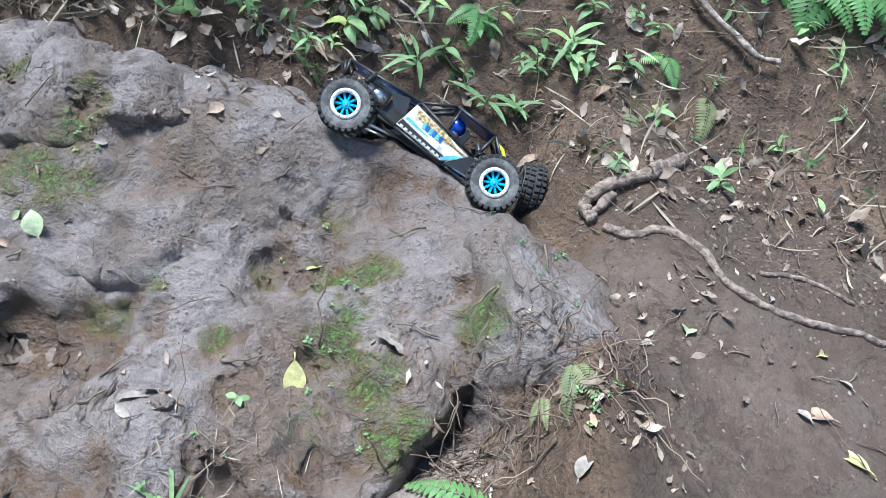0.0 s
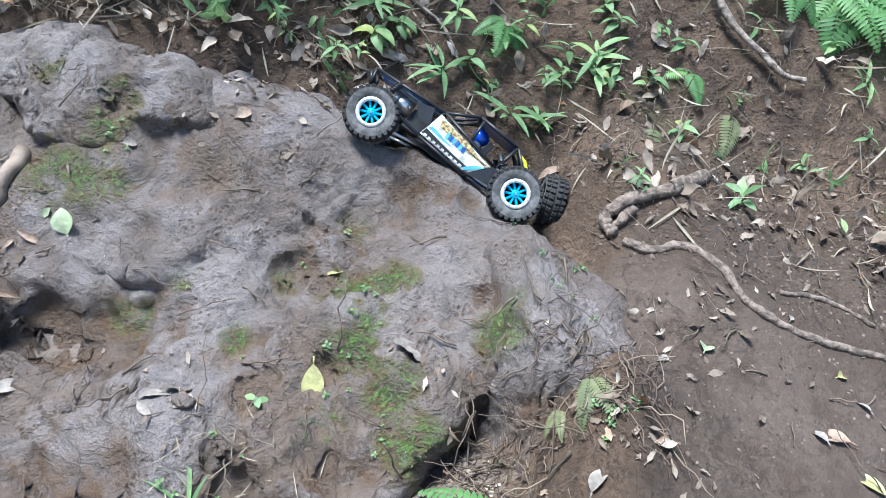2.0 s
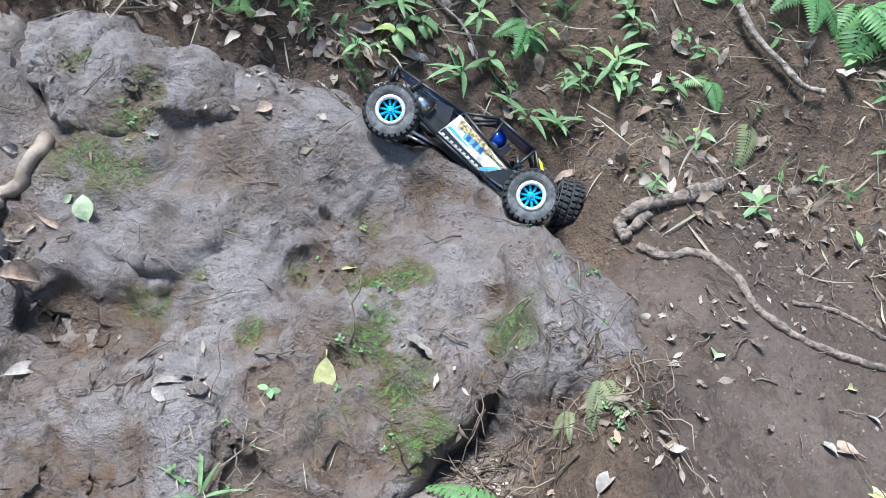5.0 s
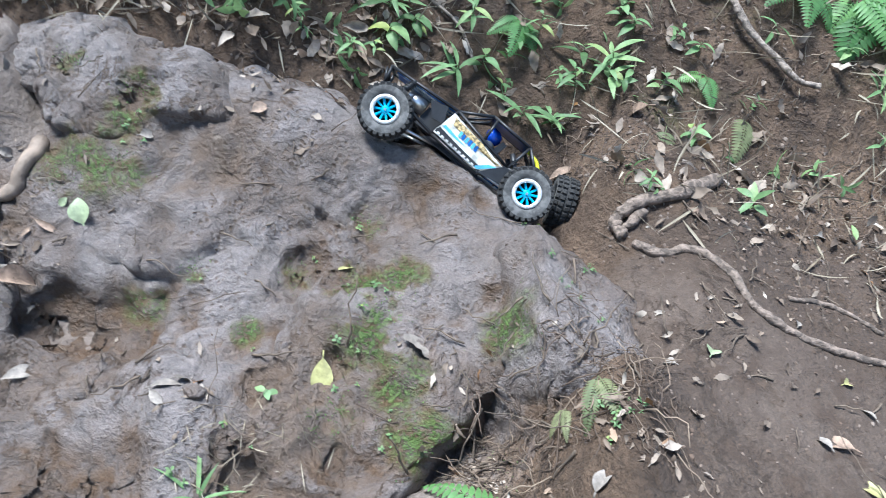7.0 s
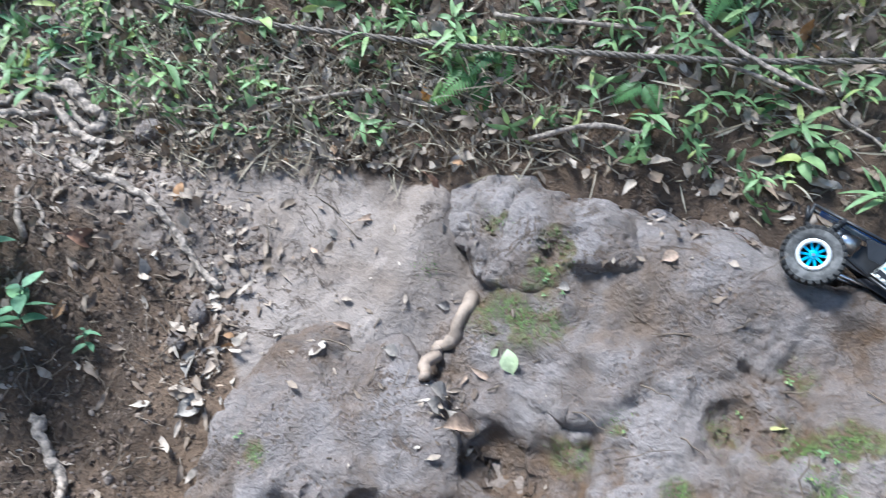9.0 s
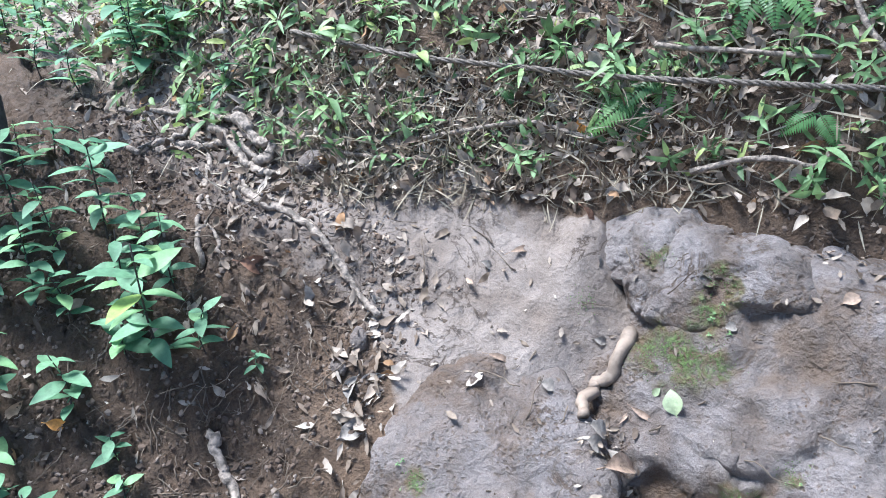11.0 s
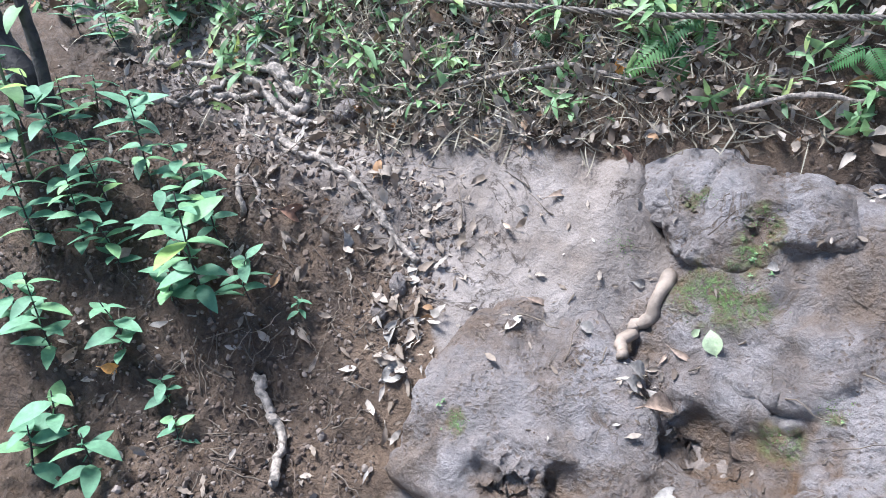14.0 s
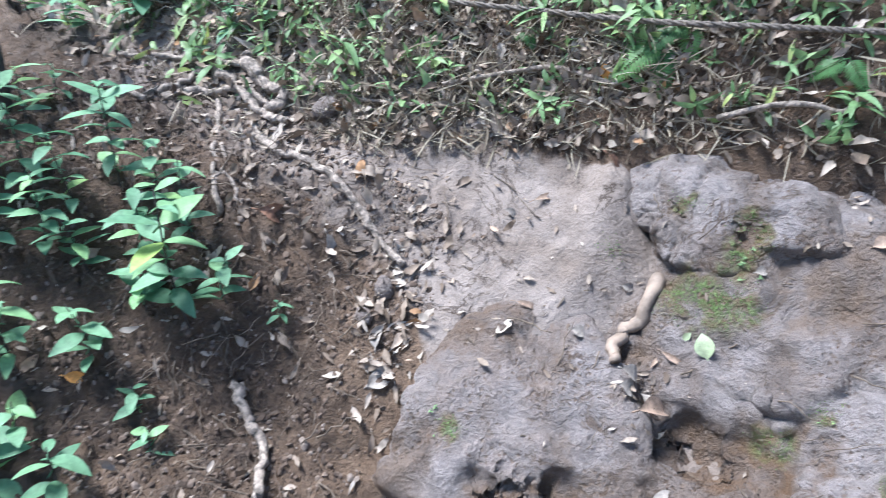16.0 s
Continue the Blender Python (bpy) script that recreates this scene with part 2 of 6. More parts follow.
# ---- ground: trail, bank, mound and gully in one sheet ----
def ground_height(x, y):
    """Height of the bare ground; a trail that climbs past boulders under a steep bank."""
    right = 0.062 - 0.238 * (x - 0.481) + 0.422 * (y - 1.13)
    middle = -0.40 + 0.78 * (y - 0.8)
    flank = 0.062 - 0.563 * (x + 1.16) + 0.814 * (y - 1.017)
    flank = smin(flank, 0.172 - 0.15 * (x + 1.03) + 0.35 * (y - 1.2), 0.05)
    mound = 0.228 - 0.30 * np.clip(x + 1.686, -0.9, 9) + 0.315 * (y - 0.799)
    side = -0.004 - 1.213 * (x + 1.487) + 1.287 * (y - 0.705)
    left = smin(mound, side, 0.06)
    middle = smin(middle, 0.07 + 0 * x, 0.06)
    a = smooth(0.12, 0.3, x)
    z = middle * (1 - a) + right * a
    edge = -0.79 - 0.04 * smooth(1.06, 0.93, y)
    a = smooth(edge, edge - 0.13, x)
    z = z * (1 - a) + flank * a
    a = smooth(-1.22, -1.38, x)
    z = z * (1 - a) + left * a
    z = z - 0.075 * np.exp(-(((x - 0.27) / 0.11) ** 2)) * smooth(0.9, 1.0, y) * (1 - smooth(1.2, 1.32, y))
    z = z + 0.095 * np.exp(-(((x - 0.15) / 0.10) ** 2 + ((y - 0.91) / 0.12) ** 2))
    z = z - 0.12 * np.exp(-(((x + 1.17) / 0.13) ** 2 + ((y - 0.66) / 0.12) ** 2))
    z = z + 0.085 * np.exp(-(((x + 0.82) / 0.13) ** 2 + ((y - 1.17) / 0.12) ** 2))
    z = z + 0.075 * np.exp(-(((x + 0.88) / 0.13) ** 2 + ((y - 1.24) / 0.09) ** 2))
    # in front of the rocks the ground levels out
    z = smax(z, -0.42 - 0.10 * (x + 0.4) + 0.15 * (y - 0.4), 0.15)
    z = z + 0.17 * np.exp(-(((x - 0.06) / 0.17) ** 2 + ((y - 0.75) / 0.12) ** 2))
    z = z - 0.22 * np.exp(-(((x + 0.97) / 0.2) ** 2 + ((y - 0.58) / 0.14) ** 2))
    bank_l = 0.433 - 0.514 * (x + 1.567) + 1.339 * (y - 1.17)
    recess = 0.10 * smooth(-0.5, -0.35, x) * (1 - smooth(0.1, 0.3, x))
    recess = recess + 0.01 * smooth(-1.25, -1.0, x) * (1 - smooth(-0.62, -0.4, x))
    bank_m = 0.42 - 0.304 * (x + 0.566) + 1.632 * (y - 1.458 - recess)
    # behind the knob the bank stands steeper over a level shelf
    steep = smooth(-1.05, -0.85, x) * (1 - smooth(-0.5, -0.35, x))
    bank_m = bank_m + steep * 0.9 * (bank_m - 0.47) * (bank_m < 0.47)
    a = smooth(-1.5, -0.9, x)
    bank = bank_l * (1 - a) + bank_m * a
    crest = 0.75 + 0.45 * (y - 1.5) - 0.12 * (x + 0.5)
    bank = smin(bank, crest, 0.12)
    a = smooth(-1.9, -2.6, x)
    bank = bank * (1 - a) + (0.42 + 0.22 * (y - 0.9) - 0.05 * (x + 2.0)) * a
    return smax(z, bank, 0.05)


FOOT_X = (-2.4, -1.62, -1.48, -1.353, -1.196, -1.0, -0.71, -0.5, -0.3, -0.1, 0.1)
FOOT_Y = (1.02, 1.02, 1.04, 1.12, 1.216, 1.29, 1.36, 1.387, 1.40, 1.43, 1.44)


def axis(core_a, core_b, step, far):
    """Grid lines: even inside the core, growing steps outside, out to far."""
    inner = list(np.arange(core_a, core_b, step))
    lo, hi, s = [core_a], [inner[-1]], step
    while hi[-1] < far:
        s *= 1.14
        hi.append(hi[-1] + s)
        lo.append(lo[-1] - s)
    return np.array(lo[:0:-1] + inner + hi[1:])


def build_ground():
    xs, ys = axis(-2.3, 1.15, 0.0085, 400.0), axis(0.25, 1.95, 0.0085, 400.0)
    X, Y = np.meshgrid(xs, ys)
    far = np.hypot(X + 0.5, Y - 1.0)
    x, y = X.ravel(), Y.ravel()
    cx, cy = np.clip(x, -5, 4), np.clip(y, -1.5, 5)
    z = ground_height(cx, cy)
    p = np.stack([x, y, z], 1)
    near = 1 - smooth(3.0, 12.0, far.ravel())
    clod = smooth(-1.14, -1.3, x) * (1 - smooth(0.80, 0.92, y + 0.12 * (x + 1.3)))
    lump, gap = cells(p * 22.0 + 0.5 * np.stack([fbm(p, 16.0, 2, k) for k in (7, 8, 9)], 1), 5)
    z = z + clod * (0.022 * (lump - 0.5) * smooth(0.0, 0.3, gap) + 0.01 * smooth(0.0, 0.2, gap))
    calm = 1 - 0.6 * smooth(0.3, 0.42, x) * (1 - smooth(1.15, 1.35, y))
    z = z + near * (0.022 * fbm(p, 5.0, 4, 3) + calm * (1 + 1.1 * clod) * (0.014 * np.abs(fbm(p, 26.0, 3, 9)) + 0.007 * fbm(p, 80.0, 2, 21)))
    z = z + (1 - near) * 0.5 * fbm(p, 0.15, 3, 5)
    n, m = len(xs), len(ys)
    i = (np.arange(m - 1)[:, None] * n + np.arange(n - 1)[None]).ravel()
    faces = np.stack([i, i + 1, i + n + 1, i + n], 1)
    # where feet have packed the earth
    p[:, 2] = z
    wob = 0.08 * fbm(p, 7.0, 3, 41)
    on_right = smooth(0.22, 0.32, x + wob) * (1 - smooth(0.0, 0.12, y + wob - 1.24 - 0.10 * (x - 0.3))) * (1 - smooth(2.5, 3.5, x))
    border = np.clip(-1.15 - 2.2 * (y - 0.87), -1.56, -1.1)
    on_left = smooth(border - 0.05, border + 0.06, x + wob) * (1 - smooth(-0.035, 0.015, y + wob * 0.35 - np.interp(x, FOOT_X, FOOT_Y))) * (1 - smooth(0.0, 0.3, x))
    trod_or_pale = np.maximum(0.55 * on_right, on_left)
    # the trail goes on between mound and bank
    for (ax, ay), (bx, by) in (((-1.25, 1.08), (-1.65, 0.98)), ((-1.65, 0.98), (-2.3, 1.0)), ((-2.3, 1.0), (-3.6, 1.35))):
        k = np.clip(((x - ax) * (bx - ax) + (y - ay) * (by - ay)) / ((bx - ax) ** 2 + (by - ay) ** 2), 0, 1)
        trod_or_pale = np.maximum(trod_or_pale, 0.95 * (1 - smooth(0.10, 0.24, np.hypot(x - ax - k * (bx - ax), y - ay - k * (by - ay)) + wob)))
    # paler tone also lifts the mound, whose flank the sun leaves dark
    trod_or_pale = np.maximum(trod_or_pale, 0.2 * smooth(-1.12, -1.3, x) * (1 - smooth(-2.6, -3.2, -np.abs(x))) * (1 - smooth(1.15, 1.3, y)) * smooth(0.6, 0.85, y))
    trod_or_pale = trod_or_pale * (smooth(-0.2, 0.45, y + 3 * wob) * 0.75 + 0.25 * smooth(-0.1, 0.3, fbm(p, 2.0, 3, 88)))
    me = mesh_of("ground", p.tolist(), faces.tolist(), SOIL)
    put_attribute(me, "trod_or_pale", trod_or_pale)
    # noise patches, plus a darker tone over the right trail and mound front
    put_attribute(me, "dirt", smooth(-0.1, 0.45, fbm(p, 11.0, 4, 51)) * 0.9 * (1 - 0.75 * trod_or_pale) + 0.9 * on_right * smooth(-0.3, 0.4, y) + 0.35 * smooth(-1.15, -1.4, x) * (1 - smooth(0.85, 1.0, y)))
    put_attribute(me, "moss", 0.35 * smooth(0.2, 0.5, fbm(p, 4.0, 4, 61)) * smooth(1.3, 1.5, y) * near)
    return thing("ground", me, "brown trodden forest soil of a trail, with a steep bank", "ground", kind="structure")


ground = build_ground()


# ---- boulders: rounded joins of flat faces, worn and pitted ----
def ball(sub):
    bm = bmesh.new()
    bmesh.ops.create_icosphere(bm, subdivisions=sub, radius=1.0)
    v = np.array([w.co[:] for w in bm.verts])
    f = [[w.index for w in q.verts] for q in bm.faces]
    bm.free()
    return v / np.linalg.norm(v, axis=1, keepdims=True), f


BALL = {s: ball(s) for s in (3, 5, 6, 7)}


def hull(d, centre, planes, k):
    """Distance along each way d from the centre to the rounded hull of the planes (point, outward normal)."""
    inv = 0
    for p, n in planes:
        n = np.array(n) / np.linalg.norm(n)
        dist = max(0.02, float(np.dot(np.array(p) - centre, n)))
        inv = inv + np.maximum(d @ n, 1e-6) ** k / dist**k
    return inv ** (-1.0 / k)


def face_out(p, faces):
    """Outward unit normals at the points of a triangle mesh."""
    f = np.asarray(faces)
    n = np.cross(p[f[:, 1]] - p[f[:, 0]], p[f[:, 2]] - p[f[:, 0]])
    out = np.zeros_like(p)
    for k in range(3):
        np.add.at(out, f[:, k], n)
    return out / np.linalg.norm(out, axis=1, keepdims=True)


# hollows (and swellings, with a negative depth) worn into the boulders: x, y, z, reach, depth
DENTS = [(-0.617, 0.985, -0.199, 0.06, 0.055), (-0.543, 0.977, -0.198, 0.06, 0.035), (-0.256, 1.121, -0.076, 0.05, 0.022), (-0.175, 1.074, -0.055, 0.045, 0.018), (0.074, 1.078, -0.006, 0.03, 0.022), (0.017, 1.12, 0.015, 0.03, 0.015),
         (0.183, 0.984, -0.056, 0.05, 0.05), (-0.52, 0.752, -0.29, 0.08, 0.055), (-0.40, 0.748, -0.272, 0.08, 0.05), (-0.216, 0.773, -0.21, 0.06, 0.04), (-0.143, 0.939, -0.124, 0.035, 0.022), (-0.626, 1.235, 0.135, 0.035, 0.03),
         (-0.756, 1.211, 0.179, 0.032, 0.028), (-0.235, 0.892, -0.16, 0.05, 0.022), (-0.091, 0.801, -0.199, 0.05, 0.03), 
         # first three: shadowed ledge under the crawler; its soil tone carries shade too
         (-0.08, 1.252, 0.085, 0.025, 0.018), (-0.03, 1.252, 0.082, 0.025, 0.02), (0.02, 1.252, 0.078, 0.025, 0.018), (-0.51, 1.066, -0.088, 0.05, -0.026), (-0.46, 0.86, -0.22, 0.11, -0.03), (-0.895, 0.755, -0.262, 0.05, 0.08), (-0.84, 0.77, -0.258, 0.05, 0.09), (-0.78, 0.79, -0.256, 0.05, 0.08)]


def rock(label, centre, groups, sub=7, k=30, rough=1.0, seed=0, name="boulder", muddy=0.0):
    centre = np.array(centre)
    d, faces = BALL[sub]
    r = None
    for planes in groups:
        q = hull(d, centre, planes, k)
        r = q if r is None else smax(r, q, 0.05)
    p = centre + d * r[:, None]
    warp = np.stack([fbm(p, 9.0, 3, seed + 60 + k) for k in range(3)], 1) * 0.05
    flutes = fbm(p * np.array((15.0, 4.0, 4.0)), 1.0, 3, seed)
    steps = fbm(p * np.array((4.0, 7.0, 15.0)), 1.0, 3, seed + 4)
    lumps = fbm(p, 6.0, 4, seed + 7)
    big_value, big_edge = cells((p + warp) * np.array((8.0, 8.0, 6.0)), seed)
    small_value, small_edge = cells((p + warp * 0.6) * np.array((24.0, 22.0, 17.0)), seed + 3)
    patchy = smooth(-0.15, 0.3, fbm(p, 5.0, 3, seed + 40))
    low = 0.012 * flutes + 0.015 * steps + 0.020 * lumps + 0.020 * (big_value - 0.5) * smooth(0.0, 0.35, big_edge)
    low = low - 0.010 * (1 - smooth(0.0, 0.10, big_edge)) * patchy
    fine = 0.010 * (small_value - 0.5) * smooth(0.0, 0.4, small_edge) * patchy - 0.005 * (1 - smooth(0.0, 0.14, small_edge)) * patchy
    fine = fine + 0.004 * fbm(p, 40.0, 4, seed + 11, 0.65) - 0.005 * np.abs(fbm(p, 20.0, 4, seed + 19, 0.6)) - 0.005 * smooth(0.35, 0.6, vnoise(p * 60.0, seed + 31))
    # gouges that run down the faces, and ledges across them
    gouge = 1 - np.abs(fbm((p + warp) * np.array((13.0, 3.2, 3.6)), 1.0, 3, seed + 71)) * 3.2
    shelf = 1 - np.abs(fbm((p + warp) * np.array((3.0, 6.0, 9.0)), 1.0, 4, seed + 83)) * 4.0
    low = 1.3 * low - 0.017 * np.clip(gouge, 0, 1) ** 2 * smooth(-0.1, 0.3, fbm(p, 4.0, 2, seed + 90)) - 0.016 * np.clip(shelf, 0, 1) ** 2 * smooth(-0.05, 0.3, fbm(p, 4.5, 2, seed + 95))
    fine = 1.1 * fine
    low = low + 0.009
    p = p + face_out(p, faces) * (rough * (low + fine))[:, None]
    soil = smooth(-0.004, -0.026, low + 1.2 * fine) * smooth(-0.3, 0.2, fbm(p, 6.0, 3, seed + 50))
    out = face_out(p, faces)
    for x, y, z, r, depth in DENTS:
        d2 = np.sum(((p - np.array((x, y, z))) + warp * 0.5) ** 2, 1) / r**2
        w = np.exp(-d2 * 1.3)
        p = p - out * (0.95 * depth * w)[:, None]
        if depth > 0.015:
            soil = np.maximum(soil, 0.95 * smooth(0.15, 0.5, w + 0.25 * fbm(p, 30.0, 3, seed + 9)))
    me = mesh_of(name, (p - centre).tolist(), faces, ROCK)
    muddy = np.maximum(muddy, 0.22 * smooth(-0.35, 0.0, p[:, 0]))
    put_attribute(me, "dirt", np.maximum(soil, muddy * smooth(-0.5, 0.4, fbm(p, 5.0, 3, seed + 55))))
    put_attribute(me, "moss", moss_at(p))
    return thing(name, me, label, "rock", m=pose(*centre))


main_boulder = rock(
    "large grey-brown boulder with muddy worn top and moss patches", (-0.25, 1.25, -0.42),
    [[((-0.318, 1.16, 0.048), (-0.051, -0.675, 0.736)), ((-0.491, 1.102, -0.042), (0.074, -0.757, 0.649)), ((-0.15, 1.29, 0.128), (0.16, 0.1, 0.98)),
      ((0.12, 1.275, 0.052), (0.5, 0.25, 1.0)), ((0, 1.38, 0), (0.3, 1, 0.2)), ((-1.15, 1.1, 0), (-1, -0.2, 0.5)), ((0, 1.2, -0.7), (0, 0, -1)), ((0.33, 1.1, -0.05), (0.95, 0, 0.3))],
     [((-0.294, 0.999, -0.095), (-0.091, -0.496, 0.864)), ((0.013, 0.971, -0.020), (-0.331, -0.29, 0.898)), ((0.124, 0.919, -0.045), (0.87, -0.4, -0.25)), ((-0.15, 1.29, 0.128), (0.16, 0.1, 0.98)), ((0.12, 1.275, 0.040), (0.5, 0.25, 1.0)),
      ((-0.3, 0.72, -0.3), (0, -0.9, 0.4)), ((-0.7, 1.0, -0.15), (-0.9, -0.3, 0.3)), ((0, 1.42, 0), (0, 1, 0.2)), ((0, 1.2, -0.7), (0, 0, -1))]], seed=2)
side_boulder = rock(
    "low muddy boulder wedged beside the large one", (0.27, 1.05, -0.2),
    [[((0.355, 0.97, -0.05), (0.85, -0.45, 0.3)), ((0.28, 0.88, -0.12), (0.2, -0.9, 0.35)), ((0.3, 1.05, 0.006), (0.45, -0.25, 0.85)), ((0.2, 1.13, 0), (0.3, 1, 0.3)), ((0.12, 0.97, -0.1), (-0.9, -0.4, 0.2)), ((0.2, 1.1, -0.5), (0, 0, -1))]],
    sub=6, seed=42, muddy=0.5)
knob_boulder = rock(
    "rounded grey boulder on the crest, moss in its hollow", (-0.7, 1.32, 0.10),
    [[((-0.64, 1.245, 0.175), (0.12, -0.92, 0.36)), ((-0.63, 1.27, 0.205), (0.1, -0.5, 0.86)), ((-0.63, 1.32, 0.222), (0.05, 0.1, 1)), ((-0.47, 1.30, 0.15), (0.62, -0.25, 0.75)), ((-0.42, 1.30, 0.10), (0.9, -0.4, 0.3)),
      ((-0.72, 1.27, 0.20), (-0.75, -0.35, 0.55)), ((-0.7, 1.45, 0.1), (0, 1, 0.1)), ((-0.64, 1.25, 0.105), (0.1, -0.6, -0.8))],
     [((-0.82, 1.265, 0.185), (-0.1, -0.85, 0.5)), ((-0.80, 1.30, 0.215), (0, -0.15, 1)), ((-0.90, 1.27, 0.17), (-0.42, -0.3, 0.85)), ((-1.0, 1.27, 0.10), (-0.9, -0.3, 0.3)), ((-0.75, 1.28, 0.19), (0.8, -0.3, 0.5)), ((-0.8, 1.45, 0.1), (0, 1, 0.1)), ((-0.8, 1.25, 0.10), (0, -0.5, -0.9))],
     [((-0.68, 1.185, 0.095), (0.08, -0.86, 0.50)), ((-0.68, 1.215, 0.132), (0, -0.35, 0.94)), ((-0.585, 1.21, 0.09), (0.9, -0.45, 0.2)), ((-0.79, 1.215, 0.10), (-0.85, -0.5, 0.2)), ((-0.7, 1.40, 0.1), (0, 1, 0.1)), ((-0.68, 1.20, 0.052), (0, -0.45, -0.9))]], sub=7, k=12, rough=0.62, seed=12)
BLOCK_SIDES = [((-0.725, 0.84, -0.2), (0.62, -0.5, 0.4)), ((-0.735, 0.985, -0.13), (0.64, 0.50, 0.55)), ((-1.10, 0.83, -0.13), (-0.9, -0.3, 0.3)), ((-0.9, 1.2, -0.2), (0, 1, 0)), ((-0.9, 0.9, -0.7), (0, 0, -1))]
front_block = rock(
    "blocky grey-brown boulder with an undercut face", (-0.92, 0.93, -0.36),
    [[((-1.0, 0.88, -0.112), (0.24, -0.54, 0.80)), ((-0.95, 0.98, -0.05), (0.1, -0.25, 0.96)), ((-0.93, 0.752, -0.19), (0.08, -0.86, 0.50)), ((-0.9, 0.72, -0.34), (0, -0.75, -0.65))] + BLOCK_SIDES], sub=6, k=24, rough=0.8, seed=22, muddy=0.75)


# ---- toy rock crawler ----
BLACK_RUBBER = plain("tyre_rubber", (0.022, 0.021, 0.021), 0.82, 0, 0.35, 90.0, 0.0012)
DUSTY_RUBBER = plain("dusty_sidewall", (0.095, 0.092, 0.09), 0.8, 0, 0.4, 70.0, 0.0008)
BLUE_METAL = plain("blue_anodised", (0.03, 0.40, 0.62), 0.34, 0.3, 0.15)
RING_METAL = plain("pale_beadlock", (0.72, 0.72, 0.72), 0.38, 0.35, 0.1)
CAGE_BLACK = plain("black_nylon", (0.014, 0.014, 0.016), 0.42, 0, 0.25)
STEEL = plain("bright_steel", (0.62, 0.62, 0.62), 0.28, 0.95, 0.1)
PANEL_WHITE = plain("printed_white", (0.55, 0.54, 0.49), 0.3, 0, 0.4, 45)
PANEL_BLUE = plain("printed_blue", (0.014, 0.085, 0.28), 0.28, 0, 0.3, 40)
PANEL_TAN = plain("printed_tan", (0.36, 0.27, 0.13), 0.3, 0, 0.7, 160)
PANEL_PALE = plain("printed_pale_blue", (0.10, 0.36, 0.62), 0.3, 0, 0.2, 40)
YELLOW = plain("yellow_strap", (0.55, 0.58, 0.02), 0.45, 0, 0.1)
BLUE_GLOSS = plain("blue_helmet", (0.01, 0.05, 0.36), 0.2, 0, 0.1)
GREY_CLOTH = plain("grey_cloth", (0.06, 0.07, 0.09), 0.8, 0, 0.3)


def lathe(profile, segments, axis_y=True):
    """Verts and faces of a profile of (radius, offset) turned about the y axis."""
    v, f, n = [], [], len(profile)
    for s in range(segments):
        a = 2 * math.pi * s / segments
        for r, o in profile:
            v.append((r * math.cos(a), o, r * math.sin(a)))
    for s in range(segments):
        t = (s + 1) % segments
        for i in range(n - 1):
            f.append((s * n + i, s * n + i + 1, t * n + i + 1, t * n + i))
    return v, f


def box_vf(m, sx, sy, sz, chamfer=0.15):
    """A block with its top edges drawn in, placed by matrix m."""
    c = 1 - chamfer
    q = [(-1, -1, -1), (1, -1, -1), (1, 1, -1), (-1, 1, -1), (-c, -c, 1), (c, -c, 1), (c, c, 1), (-c, c, 1)]
    v = [tuple(m @ Vector((a * sx / 2, b * sy / 2, d * sz / 2))) for a, b, d in q]
    return v, [(3, 2, 1, 0), (4, 5, 6, 7), (0, 1, 5, 4), (1, 2, 6, 5), (2, 3, 7, 6), (3, 0, 4, 7)]


def join(*pieces):
    v, f = [], []
    for pv, pf in pieces:
        o = len(v)
        v += list(pv)
        f += [tuple(i + o for i in q) for q in pf]
    return v, f


def tube_vf(points, radius, sides=8, taper=1.0, wobble=0.0, seed=0, close=True):
    """A tube along points; radius may be a number or one for each point."""
    rng = random.Random(seed)
    pts = [Vector(p) for p in points]
    n = len(pts)
    v, f = [], []
    normal = None
    for i, p in enumerate(pts):
        d = (pts[min(i + 1, n - 1)] - pts[max(i - 1, 0)]).normalized()
        if normal is None:
            normal = d.orthogonal().normalized()
        normal = (normal - d * normal.dot(d))
        normal = normal.normalized() if normal.length > 1e-6 else d.orthogonal().normalized()
        side = d.cross(normal)
        r = radius[i] if isinstance(radius, (list, tuple)) else radius * (1 + (taper - 1) * i / max(1, n - 1))
        for s in range(sides):
            a = 2 * math.pi * s / sides
            k = r * (1 + wobble * rng.uniform(-1, 1))
            v.append(tuple(p + normal * (k * math.cos(a)) + side * (k * math.sin(a))))
    for i in range(n - 1):
        for s in range(sides):
            t = (s + 1) % sides
            f.append((i * sides + s, i * sides + t, (i + 1) * sides + t, (i + 1) * sides + s))
    if close:
        f.append(tuple(range(sides))[::-1])
        f.append(tuple(range((n - 1) * sides, n * sides)))
    return v, f


TYRE_R, TYRE_W = 0.0535, 0.046


